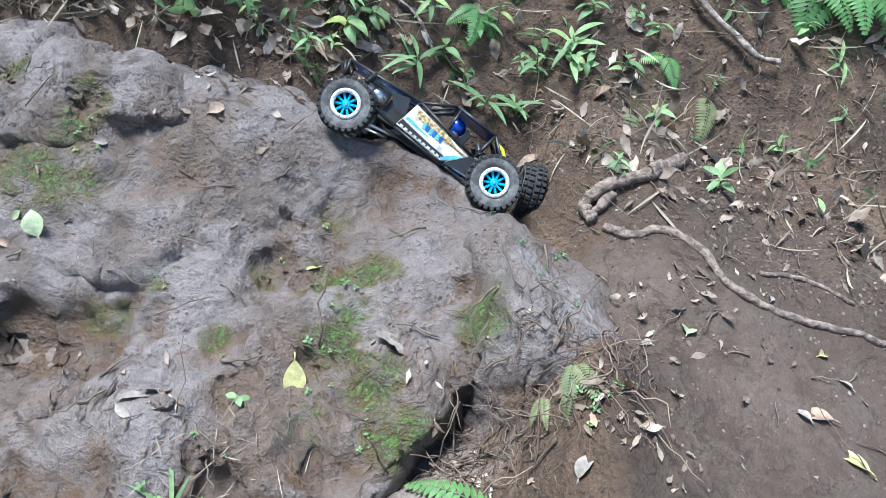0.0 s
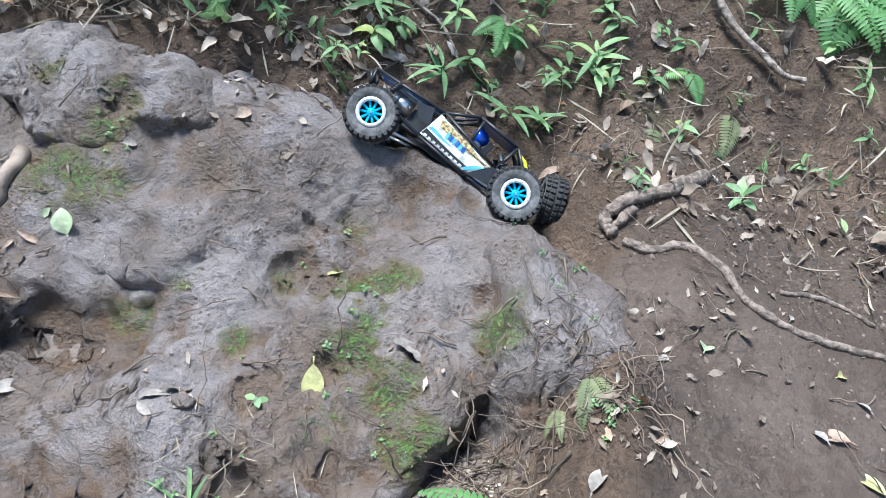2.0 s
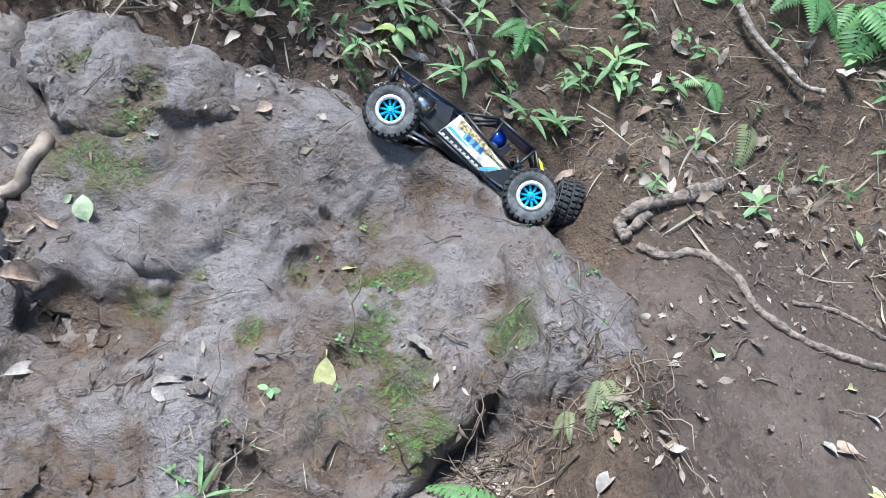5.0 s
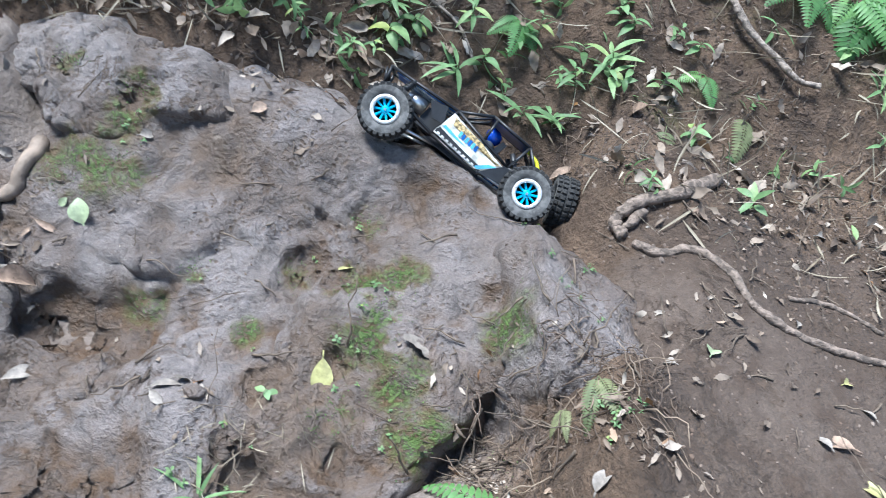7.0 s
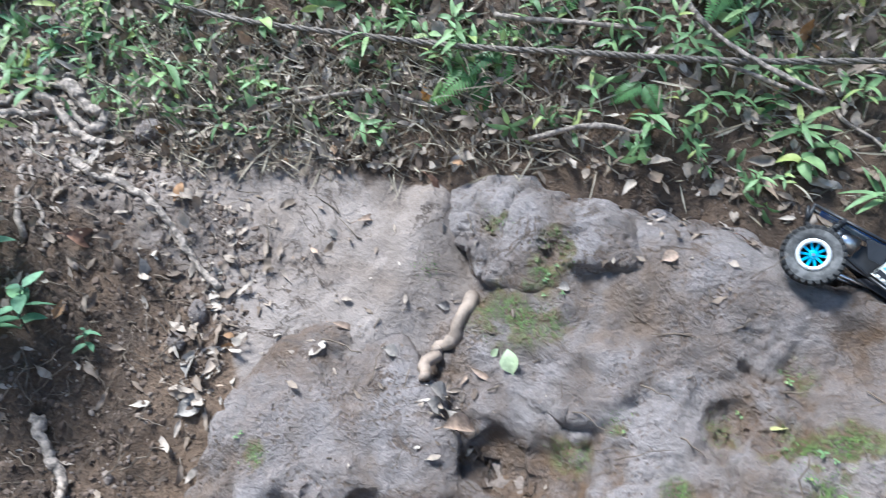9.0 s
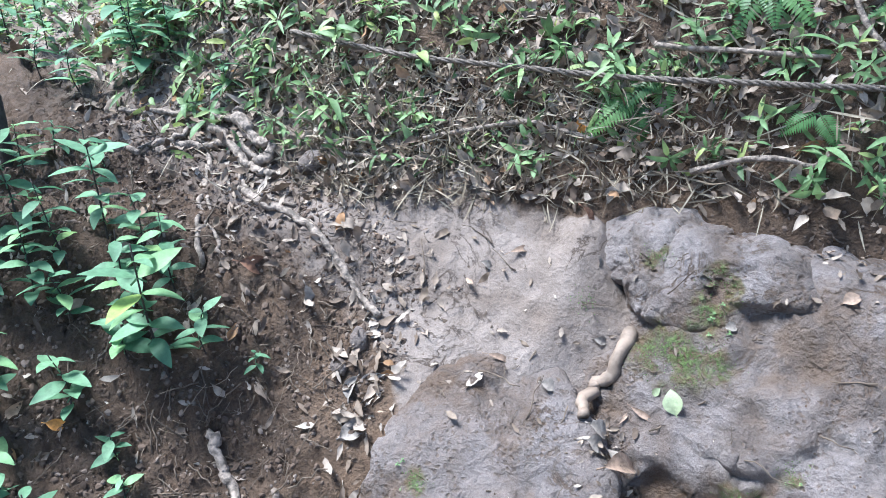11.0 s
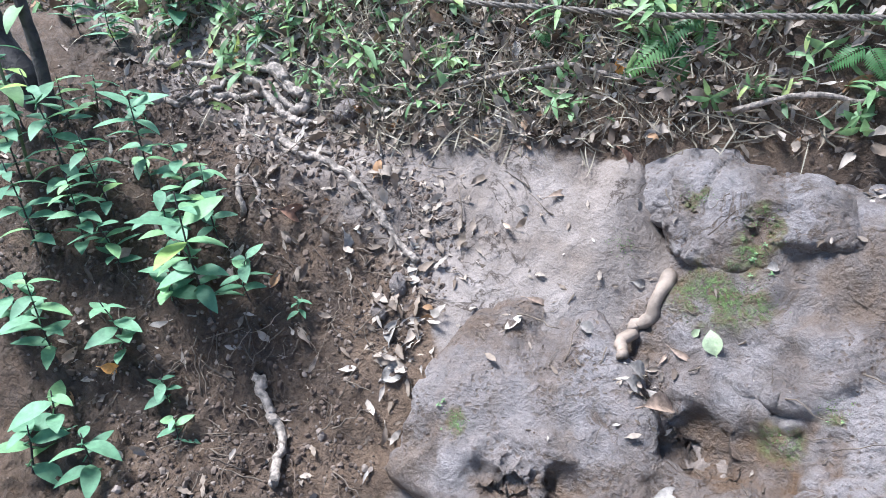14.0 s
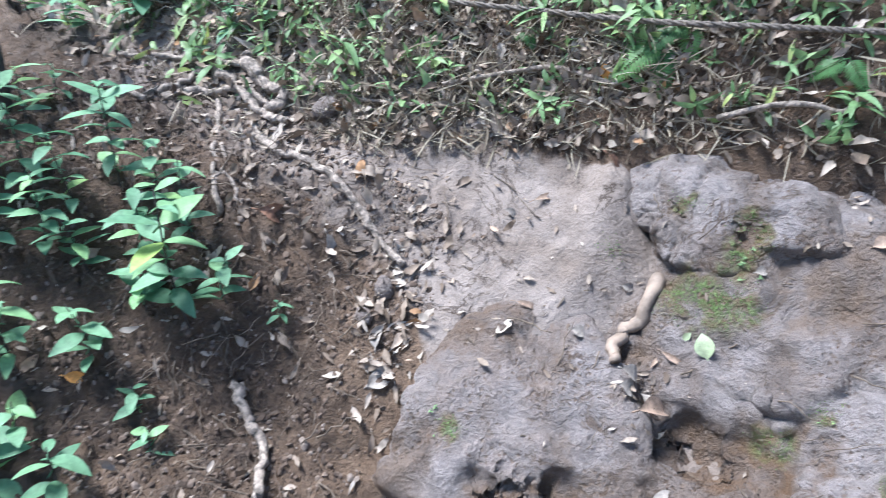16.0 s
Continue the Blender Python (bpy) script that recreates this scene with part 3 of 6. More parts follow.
def tyre_mesh():
    """A tyre in one skin: sidewalls and two staggered rows of raised lugs."""
    r, w, count, steps = TYRE_R, TYRE_W / 2, 26, 8
    wall = [(0.029, 0.72), (0.033, 0.93), (0.042, 1.0), (0.0475, 0.95)]
    tread = [(0.0490, 0.93, 1), (0.0500, 0.90, 1), (r - 0.0028, 0.70, 1), (r - 0.0022, 0.64, 0), (r - 0.0020, 0.58, 0), (r - 0.0016, 0.52, 1), (r - 0.0010, 0.14, 1), (r - 0.0010, 0.08, 0)]
    rows = [(q, -y, 0) for q, y in wall] + [(q, -y, k) for q, y, k in tread] + [(q, y, k) for q, y, k in tread[::-1]] + [(q, y, 0) for q, y in wall[::-1]]
    v, n = [], len(rows)
    for s in range(count * steps):
        for q, y, k in rows:
            a = 2 * math.pi * (s / steps + 0.22 * abs(y) + (0.5 if y > 0 else 0)) / count
            up = 0.0044 if k and s % steps < 5 else 0.0
            side = 0.0016 if up and abs(y) > 0.85 else 0.0
            v.append(((q + up) * math.cos(a), y * w + math.copysign(side, y), (q + up) * math.sin(a)))
    m = count * steps
    f = [(s * n + j, s * n + j + 1, (s + 1) % m * n + j + 1, (s + 1) % m * n + j) for s in range(m) for j in range(n - 1)]
    me = mesh_of("tyre", v, f, [BLACK_RUBBER, DUSTY_RUBBER], False)
    for p in me.polygons:
        if math.hypot(p.center.x, p.center.z) < 0.0478:
            p.use_smooth, p.material_index = True, 1
    return me


def rim_mesh():
    """A blue spider of ten short spokes with a hub, facing +y."""
    w = TYRE_W / 2
    hub = lathe([(0.0, w * 0.72), (0.006, w * 0.70), (0.0085, w * 0.62), (0.0085, w * 0.2)], 20)
    back = lathe([(0.0, w * 0.05), (0.026, w * 0.05), (0.0265, w * 0.6)], 30)
    spokes = []
    for i in range(10):
        turn = Matrix.Rotation(-2 * math.pi * i / 10, 4, "Y")
        spokes.append(box_vf(turn @ Matrix.Translation((0, w * 0.5, 0.0158)) @ Matrix.Rotation(radians(-90), 4, "X"), 0.0058, 0.020, 0.006, 0.35))
    return mesh_of("rim", *join(hub, spokes[0], *spokes[1:]), BLUE_METAL, False), mesh_of("rim_dish", *back, CAGE_BLACK)


def ring_mesh():
    w = TYRE_W / 2
    ring = lathe([(0.0222, w * 0.55), (0.0225, w * 0.88), (0.0245, w * 0.97), (0.0278, w * 0.97), (0.0300, w * 0.86), (0.0300, w * 0.6)], 48)
    return mesh_of("beadlock_ring", *ring, RING_METAL)


def bolts_mesh():
    w = TYRE_W / 2
    out = []
    for i in range(12):
        turn = Matrix.Rotation(-2 * math.pi * i / 12, 4, "Y")
        out.append(box_vf(turn @ Matrix.Translation((0, w * 0.98, 0.0261)) @ Matrix.Rotation(radians(-90), 4, "X"), 0.0022, 0.0022, 0.0012))
    nut = lathe([(0.0, w * 0.86), (0.0024, w * 0.86), (0.003, w * 0.82), (0.003, w * 0.6)], 6)
    return mesh_of("bolts", *join(nut, *out), STEEL, False)


WHEEL_PARTS = None


def add_wheel(parent, m, name="wheel"):
    """A wheel whose outer face looks along +y of m."""
    global WHEEL_PARTS
    if WHEEL_PARTS is None:
        rim, dish = rim_mesh()
        WHEEL_PARTS = [("tyre", tyre_mesh(), "black knobbly rubber tyre with dusty sidewall"), ("rim", rim, "blue spoked rim"), ("rim_dish", dish, ""), ("beadlock_ring", ring_mesh(), "pale metal ring"), ("bolts", bolts_mesh(), "")]
    w = new(name, None)
    w.parent = parent
    w.matrix_basis = m
    for n, me, lab in WHEEL_PARTS:
        part(n, me, w, lab)
    return w


def panel_vf(corners, thick):
    """A plate from its outline in x, z at y = 0, with thickness along -y."""
    n = len(corners)
    v = [(x, 0, z) for x, z in corners] + [(x, -thick, z) for x, z in corners]
    f = [tuple(range(n)), tuple(range(n, 2 * n))[::-1]] + [(i, i + n, (i + 1) % n + n, (i + 1) % n) for i in range(n)]
    return v, f


def shock(parent, a, b, name="shock"):
    a, b = Vector(a), Vector(b)
    body = part(name, mesh_of(name, *tube_vf([a, a.lerp(b, 0.55)], 0.0055, 12), CAGE_BLACK), parent)
    part("shaft", mesh_of("shaft", *tube_vf([a.lerp(b, 0.5), b], 0.0022, 8), STEEL), body, "steel shaft")
    d = (b - a).normalized()
    s = d.orthogonal().normalized()
    t = d.cross(s)
    pts = [a.lerp(b, 0.12 + 0.82 * i / 96) + 0.0078 * (s * math.cos(i * 0.62) + t * math.sin(i * 0.62)) for i in range(97)]
    part("spring", mesh_of("spring", *tube_vf(pts, 0.0011, 5), CAGE_BLACK), body)
    return body


def build_crawler(m):
    """x points to the front, y to its left, z up; the origin is the left front hub's outer face."""
    car = tagged(new("toy_rock_crawler"), "blue and white radio-controlled toy rock crawler with black roll cage", "toy car")
    car.matrix_basis = m
    base, track, w = 0.325, 0.17, TYRE_W / 2
    for x, lift, droop in ((0.0, 0, 0.012), (-base, 0, -0.004)):
        add_wheel(car, pose(x, -w, 0, 0, 0, 0))
        add_wheel(car, Matrix.Translation((x, -track - w, droop)) @ Matrix.Rotation(math.pi, 4, "Z"))
        name = "front_axle" if x == 0 else "rear_axle"
        pump = [(x, -0.035, 0), (x, -0.09, droop * 0.4), (x, -track - w + 0.02, droop)]
        case = join(tube_vf(pump, 0.0095, 12), lathe([(0.0, -0.118), (0.018, -0.116), (0.022, -0.105), (0.022, -0.09), (0.016, -0.082), (0.0, -0.08)], 16))
        if x:
            case = ([(a + x if i >= 36 else a, b, c) for i, (a, b, c) in enumerate(case[0])], case[1])
        part(name, mesh_of(name, *case, BLUE_METAL if x == 0 else CAGE_BLACK), car, "blue axle housing" if x == 0 else "black axle housing")
        sgn = 1 if x == 0 else -1
        for y in (-0.05, -0.165):
            part("suspension_link", mesh_of("suspension_link", *tube_vf([(x - sgn * 0.01, y, -0.012), (x - sgn * 0.115, y - (0.02 if y > -0.1 else -0.02), -0.004)], 0.0034, 8), STEEL), car, "bright steel link")
    part("steering_servo", mesh_of("steering_servo", *box_vf(Matrix.Translation((0.012, -0.09, 0.022)), 0.022, 0.042, 0.026, 0.05), CAGE_BLACK, False), car)
    part("steering_rod", mesh_of("steering_rod", *tube_vf([(0.02, -0.04, 0.004), (0.02, -0.18, 0.006)], 0.0025, 8), STEEL), car)
    # the body leans back on its springs
    body = new("body", None)
    body.parent = car
    body.matrix_basis = Matrix.Translation((-0.06, -track / 2 - w, 0.057)) @ Matrix.Rotation(radians(7.5), 4, "Y").inverted()
    hw = 0.058  # half width of the cage
    L = lambda x, z, y=1.0: (x + 0.06, y * hw, z - 0.045)
    nodes = dict(nose=L(0.045, 0.066, 0.62), nose_low=L(0.038, 0.03, 0.62), hood=L(-0.122, 0.074), roof_f=L(-0.185, 0.112, 0.86), roof_r=L(-0.282, 0.108, 0.86), tail=L(-0.345, 0.052, 0.8), sill_f=L(-0.105, 0.004), sill_r=L(-0.225, -0.004), hip=L(-0.27, 0.045), tail_low=L(-0.35, 0.03, 0.7))
    other = lambda p: (p[0], -p[1], p[2])
    runs = [("nose", "hood"), ("hood", "roof_f"), ("roof_f", "roof_r"), ("roof_r", "tail"), ("hood", "hip"), ("hip", "tail"), ("sill_f", "sill_r"), ("hood", "sill_f"), ("sill_r", "hip"), ("nose", "nose_low"), ("nose_low", "sill_f"), ("roof_r", "hip"), ("tail", "tail_low"), ("hip", "tail_low")]
    bars = []
    for a, b in runs:
        p, q = nodes[a], nodes[b]
        bars += [tube_vf([p, q], 0.0034, 8), tube_vf([other(p), other(q)], 0.0034, 8)]
    for a in ("nose", "nose_low", "hood", "roof_f", "roof_r", "tail", "tail_low", "hip"):
        bars.append(tube_vf([nodes[a], other(nodes[a])], 0.0034, 8))
    # door brace and crossed bars
    mid = (nodes["hood"][0] - 0.075, hw, nodes["hood"][2] - 0.012)
    for s in (1, -1):
        bars.append(tube_vf([(mid[0], s * mid[1], mid[2]), (nodes["roof_f"][0] - 0.01, s * nodes["roof_f"][1], nodes["roof_f"][2])], 0.003, 8))
        bars.append(tube_vf([(nodes["hood"][0] - 0.02, s * hw * 0.5, nodes["hood"][2] + 0.004), (nodes["roof_f"][0], s * hw * 0.4, nodes["roof_f"][2])], 0.0026, 8))
    bars.append(tube_vf([nodes["roof_r"], other(nodes["tail"])], 0.003, 8))
    bars.append(tube_vf([other(nodes["roof_r"]), nodes["tail"]], 0.003, 8))
    for bar in bars:
        part("cage_tube", mesh_of("cage_tube", *bar, CAGE_BLACK), body)
    for s in (1, -1):
        o = Matrix.Translation((0, s * (hw + 0.0045), 0)) @ (Matrix.Identity(4) if s > 0 else Matrix.Diagonal((1, -1, 1, 1)))
        # side panel in local x, z
        shape = [L(-0.118, 0.066)[::2], L(-0.105, 0.010)[::2], L(-0.218, 0.002)[::2], L(-0.262, 0.040)[::2]]
        side = part("side_panel", mesh_of("side_panel", *panel_vf(shape, 0.0022), PANEL_WHITE, False), body, "printed white, tan and blue side panel", o)
        art = [("blue_flash", [(-0.110, 0.026), (-0.106, 0.013), (-0.216, 0.005), (-0.225, 0.012), (-0.16, 0.0185)], CAGE_BLACK, 0.0007),
               ("tan_flash", [(-0.125, 0.060), (-0.13, 0.045), (-0.19, 0.037), (-0.255, 0.038), (-0.25, 0.034), (-0.20, 0.052)], PANEL_TAN, 0.0010),
               ("pale_flash", [(-0.118, 0.036), (-0.113, 0.030), (-0.150, 0.0255), (-0.175, 0.026), (-0.145, 0.031)], PANEL_PALE, 0.0013),
               ("blue_corner", [(-0.213, 0.006), (-0.222, 0.004), (-0.252, 0.031), (-0.235, 0.026)], PANEL_PALE, 0.0012)]
        for n, outline, mat, up in art:
            pts = [(x + 0.06, z - 0.045) for x, z in outline]
            part("print", mesh_of("print", *panel_vf(pts, 0.0004), mat, False), side, "", pose(0, up, 0))
        for i in range(6):
            x = -0.150 - 0.0085 * i
            pts = [(x + 0.06, 0.0345 + 0.002 - 0.045 - 0.0012 * i + dz) for dz in ()] or [(x + 0.06 + dx, dz - 0.045 + 0.041 - 0.0007 * i) for dx, dz in ((0, -0.0075), (-0.0062, -0.008), (-0.0062, 0.004), (0, 0.0045))]
            part("lettering_bar", mesh_of("lettering_bar", *panel_vf(pts, 0.0004), PANEL_BLUE if i % 2 else PANEL_PALE, False), side, "", pose(0, 0.0019, 0))
        for i in range(9):
            x = -0.112 - 0.0115 * i
            pts = [(x + 0.06 + dx, dz - 0.045 + 0.0135 - 0.0009 * i) for dx, dz in ((0, -0.002), (-0.007, -0.0025), (-0.007, 0.002), (0, 0.0025))]
            part("sponsor_bar", mesh_of("sponsor_bar", *panel_vf(pts, 0.0004), PANEL_WHITE, False), side, "", pose(0, 0.0024, 0))
        front = [L(-0.10, 0.068)[::2], L(-0.062, 0.058)[::2], L(-0.085, 0.030)[::2], L(-0.112, 0.034)[::2]]
        part("front_flank", mesh_of("front_flank", *panel_vf(front, 0.002), CAGE_BLACK, False), body, "", o)
        rear = [L(-0.262, 0.044)[::2], L(-0.225, 0.0)[::2], L(-0.30, 0.012)[::2], L(-0.335, 0.046)[::2]]
        part("rear_flank", mesh_of("rear_flank", *panel_vf(rear, 0.002), CAGE_BLACK if s > 0 else PANEL_BLUE, False), body, "", o)

    def sheet(name, a, b, wa, wb, mat, label, thick=0.002, bow=0.002):
        """A bowed plate from edge a to edge b (x, z), half widths wa and wb."""
        v, f, n = [], [], 9
        for t in (0, 1):
            for i in range(n):
                k = -1 + 2 * i / (n - 1)
                for (x, z), ww in ((a, wa), (b, wb)):
                    v.append((x + 0.06, k * ww, z - 0.045 + bow * (1 - k * k) - t * thick))
        o = 2 * n
        for i in range(n - 1):
            j = 2 * i
            f += [(j, j + 1, j + 3, j + 2), (o + j + 2, o + j + 3, o + j + 1, o + j)]
            f += [(j, j + 2, o + j + 2, o + j), (j + 1, o + j + 1, o + j + 3, j + 3)]
        f += [(0, o, o + 1, 1), (o - 2, o - 1, 2 * o - 1, 2 * o - 2)]
        return part(name, mesh_of(name, v, f, mat), body, label)

    hood = sheet("hood", (0.03, 0.064), (-0.12, 0.071), hw * 0.56, hw * 0.92, PANEL_BLUE, "blue and white printed hood")
    for x0, x1, y0 in ((0.01, -0.06, -0.02), (-0.02, -0.11, 0.012), (-0.03, -0.1, -0.035), (0.015, -0.03, 0.022)):
        z = lambda x: 0.064 + (0.03 - x) * 0.047 + 0.0036 - 0.045
        v = [(x0 + 0.06, y0, z(x0)), (x1 + 0.06, y0 + 0.006, z(x1)), (x1 + 0.045, y0 + 0.017, z(x1) - 0.0008), (x0 + 0.05, y0 + 0.012, z(x0) - 0.0006)]
        v += [(a, b, c - 0.006) for a, b, c in v]
        part("hood_flash", mesh_of("hood_flash", v, [(0, 1, 2, 3), (7, 6, 5, 4), (0, 4, 5, 1), (1, 5, 6, 2), (2, 6, 7, 3), (3, 7, 4, 0)], PANEL_WHITE, False), hood)
    roof = sheet("roof", (-0.187, 0.111), (-0.282, 0.107), hw * 0.84, hw * 0.84, PANEL_BLUE, "blue printed roof plate")
    for y0 in (-0.034, -0.008, 0.02):
        v = [(-0.19 + 0.06, y0, 0.0700), (-0.275 + 0.06, y0 + 0.005, 0.0666), (-0.275 + 0.06, y0 + 0.015, 0.0666), (-0.19 + 0.06, y0 + 0.009, 0.0700)]
        v += [(a, b, c - 0.004) for a, b, c in v]
        part("roof_flash", mesh_of("roof_flash", v, [(0, 1, 2, 3), (7, 6, 5, 4), (0, 4, 5, 1), (1, 5, 6, 2), (2, 6, 7, 3), (3, 7, 4, 0)], PANEL_PALE, False), roof)
    part("skid_plate", mesh_of("skid_plate", *box_vf(Matrix.Translation((-0.105, 0, -0.05)), 0.15, hw * 1.7, 0.012, 0.2), CAGE_BLACK, False), body)
    part("gearbox", mesh_of("gearbox", *box_vf(Matrix.Translation((-0.03, 0, -0.018)), 0.06, 0.05, 0.045, 0.15), CAGE_BLACK, False), body)
    part("motor", mesh_of("motor", *tube_vf([(0.0, 0.02, -0.005), (0.045, 0.02, -0.005)], 0.017, 18), STEEL), body, "bright round motor")
    part("seat", mesh_of("seat", *join(box_vf(Matrix.Translation((-0.14, 0, -0.02)), 0.05, 0.06, 0.02), box_vf(Matrix.Translation((-0.168, 0, 0.012)) @ Matrix.Rotation(-0.25, 4, "Y"), 0.014, 0.058, 0.06)), CAGE_BLACK, False), body)
    v, f = BALL[3]
    helmet = [(a * 0.0185, b * 0.0165, c * 0.0175 + 0.003 * (a > 0.3)) for a, b, c in v]
    fig_torso = [(a * 0.016, b * 0.024, c * 0.026) for a, b, c in v]
    figure = mesh_of("driver_figure", *join(([(a - 0.148, b, c + 0.04) for a, b, c in helmet], f), ([(a - 0.15, b, c + 0.006) for a, b, c in fig_torso], f), tube_vf([(-0.145, 0.02, 0.02), (-0.12, 0.026, 0.006), (-0.1, 0.012, 0.012)], 0.006, 8), tube_vf([(-0.145, -0.02, 0.02), (-0.12, -0.026, 0.006), (-0.1, -0.012, 0.012)], 0.006, 8)), [BLUE_GLOSS, GREY_CLOTH])
    nf = len(f)
    for p in figure.polygons:
        p.material_index = 0 if p.index < nf else 1
    part("driver_figure", figure, body, "small helmeted driver figure, blue helmet")
    part("dashboard", mesh_of("dashboard", *box_vf(Matrix.Translation((-0.075, 0, 0.012)), 0.014, hw * 1.7, 0.02), CAGE_BLACK, False), body)
    part("strap", mesh_of("strap", *tube_vf([(-0.222, 0.03, 0.058), (-0.25, 0.034, 0.05), (-0.272, 0.036, 0.03), (-0.28, 0.036, 0.006)], 0.0042, 8), YELLOW), body, "yellow strap")
    shock(body, (0.045, 0.042, 0.026), (0.062, 0.06, -0.038))
    shock(body, (0.045, -0.042, 0.026), (0.062, -0.06, -0.038))
    shock(body, (-0.20, 0.05, 0.03), (-0.262, 0.06, -0.03))
    shock(body, (-0.20, -0.05, 0.03), (-0.262, -0.06, -0.03))
    part("bumper", mesh_of("bumper", *tube_vf([(0.10, 0.036, -0.01), (0.112, 0.03, 0.012), (0.112, -0.03, 0.012), (0.10, -0.036, -0.01)], 0.0036, 8), CAGE_BLACK), body)
    part("rear_deck", mesh_of("rear_deck", *box_vf(Matrix.Translation((-0.272, 0, 0.004)), 0.05, hw * 1.5, 0.006), PANEL_BLUE, False), body, "blue rear deck")
    add_wheel(body, Matrix.Translation((-0.345, 0, 0.022)) @ Matrix.Rotation(radians(20), 4, "Y") @ Matrix.Rotation(radians(90), 4, "Z"), "spare_wheel")
    return car


def crawler_pose():
    """Its left wheels ride the crest of the large boulder; the nose points uphill."""
    front, rear = Vector((-0.1810, 1.2657, 0.2057)), Vector((0.1001, 1.2502, 0.1152))
    x = (front - rear).normalized()
    y = -Vector((-0.03, 0.92, -0.37))
    y = (y - x * y.dot(x)).normalized()
    m = Matrix((x, y, x.cross(y))).transposed().to_4x4()
    return Matrix.Translation(front) @ m @ Matrix.Scale(0.91, 4)


crawler = build_crawler(crawler_pose())


# ---- where things rest ----
from mathutils.bvhtree import BVHTree


def surface_tree(obs):
    v, f = [], []
    for ob in obs:
        o = len(v)
        m = ob.matrix_basis
        v += [m @ q.co for q in ob.data.vertices]
        f += [tuple(i + o for i in p.vertices) for p in ob.data.polygons]
    return BVHTree.FromPolygons(v, f)


SURFACE = surface_tree([ground, main_boulder, side_boulder, knob_boulder, front_block])


def rest(x, y):
    """The topmost surface point at x, y and its normal."""
    hit, n, _, _ = SURFACE.ray_cast(Vector((x, y, 6.0)), Vector((0, 0, -1)))
    if hit is None:
        return Vector((x, y, 0)), Vector((0, 0, 1))
    return hit, (n if n.z > 0 else -n)


BARE = surface_tree([ground])


def on_soil(p):
    """Whether the topmost surface at p is soil, not rock."""
    hit = BARE.ray_cast(Vector((p.x, p.y, 6.0)), Vector((0, 0, -1)))[0]
    return hit is not None and p.z - hit.z < 0.003


def nearest(p):
    hit, n, _, _ = SURFACE.find_nearest(Vector(p))
    return hit, (n if n.z > 0 or abs(n.z) < 0.3 else -n)


def lay(p, n, yaw, tilt=0.0, roll=0.0, scale=1.0):
    """A matrix at p whose z is the normal n, turned by yaw, tipped by tilt and roll."""
    z = Vector(n).normalized()
    x = Vector((1, 0, 0)) - z * z.x
    x = x.normalized() if x.length > 0.05 else z.orthogonal().normalized()
    r = Matrix((x, z.cross(x), z)).transposed().to_4x4()
    return Matrix.Translation(p) @ r @ Matrix.Rotation(yaw, 4, "Z") @ Matrix.Rotation(tilt, 4, "Y") @ Matrix.Rotation(roll, 4, "X") @ Matrix.Scale(scale, 4)


def catmull(points, per=6):
    p = [Vector(q) for q in points]
    p = [2 * p[0] - p[1]] + p + [2 * p[-1] - p[-2]]
    out = []
    for i in range(1, len(p) - 2):
        for k in range(per):
            t = k / per
            a, b, c, d = p[i - 1], p[i], p[i + 1], p[i + 2]
            out.append(0.5 * ((2 * b) + (c - a) * t + (2 * a - 5 * b + 4 * c - d) * t * t + (3 * b - a - 3 * c + d) * t**3))
    return out + [p[-2]]


# ---- leaf materials ----
def leaf_material(name, stops, rough=0.34, through_light=0.35, island=False, speck=0.35):
    """Leaf colours picked for each leaf, with blotches, some light passing through."""
    m, nt, b = material(name)
    if island:
        pick = nt.nodes.new("ShaderNodeNewGeometry").outputs["Random Per Island"]
    else:
        pick = nt.nodes.new("ShaderNodeObjectInfo").outputs["Random"]
    col = ramp(nt, pick, stops)
    n = tex(nt, 55.0, 5, 0.6)
    col = mix(nt, speck, col, ramp(nt, n, [(0.38, (0.25,)), (0.62, (0.75,))]), "OVERLAY")
    nt.links.new(col, b.inputs["Base Color"])
    b.inputs["Roughness"].default_value = rough
    bump(nt, b, n, 0.3, 0.002)
    tr = nt.nodes.new("ShaderNodeBsdfTranslucent")
    nt.links.new(col, tr.inputs[0])
    ms = nt.nodes.new("ShaderNodeMixShader")
    ms.inputs[0].default_value = through_light
    nt.links.new(b.outputs[0], ms.inputs[1])
    nt.links.new(tr.outputs[0], ms.inputs[2])
    nt.links.new(ms.outputs[0], nt.nodes["Material Output"].inputs[0])
    return m


GREENS = [(0.0, (0.09, 0.16, 0.06)), (0.3, (0.15, 0.255, 0.105)), (0.6, (0.205, 0.33, 0.145)), (0.9, (0.265, 0.38, 0.155)), (1.0, (0.36, 0.41, 0.12))]
DEAD = [(0.0, (0.06, 0.04, 0.028)), (0.2, (0.165, 0.12, 0.088)), (0.45, (0.225, 0.172, 0.13)), (0.75, (0.30, 0.242, 0.195)), (0.93, (0.41, 0.35, 0.295)), (1.0, (0.25, 0.12, 0.04))]
LEAF = leaf_material("green_leaf", GREENS, 0.55)
SHRUB_LEAF = leaf_material("shrub_leaf", [(0.0, (0.08, 0.185, 0.10)), (0.4, (0.135, 0.265, 0.15)), (0.75, (0.18, 0.335, 0.19)), (0.95, (0.23, 0.39, 0.16)), (1.0, (0.34, 0.46, 0.10))], 0.62, 0.35)
LEAF_BITS = leaf_material("small_green_leaf", GREENS, 0.55, island=True)
FERN = leaf_material("fern_green", [(0.0, (0.07, 0.16, 0.05)), (0.6, (0.12, 0.26, 0.085)), (1.0, (0.19, 0.34, 0.11))], 0.5, 0.4)
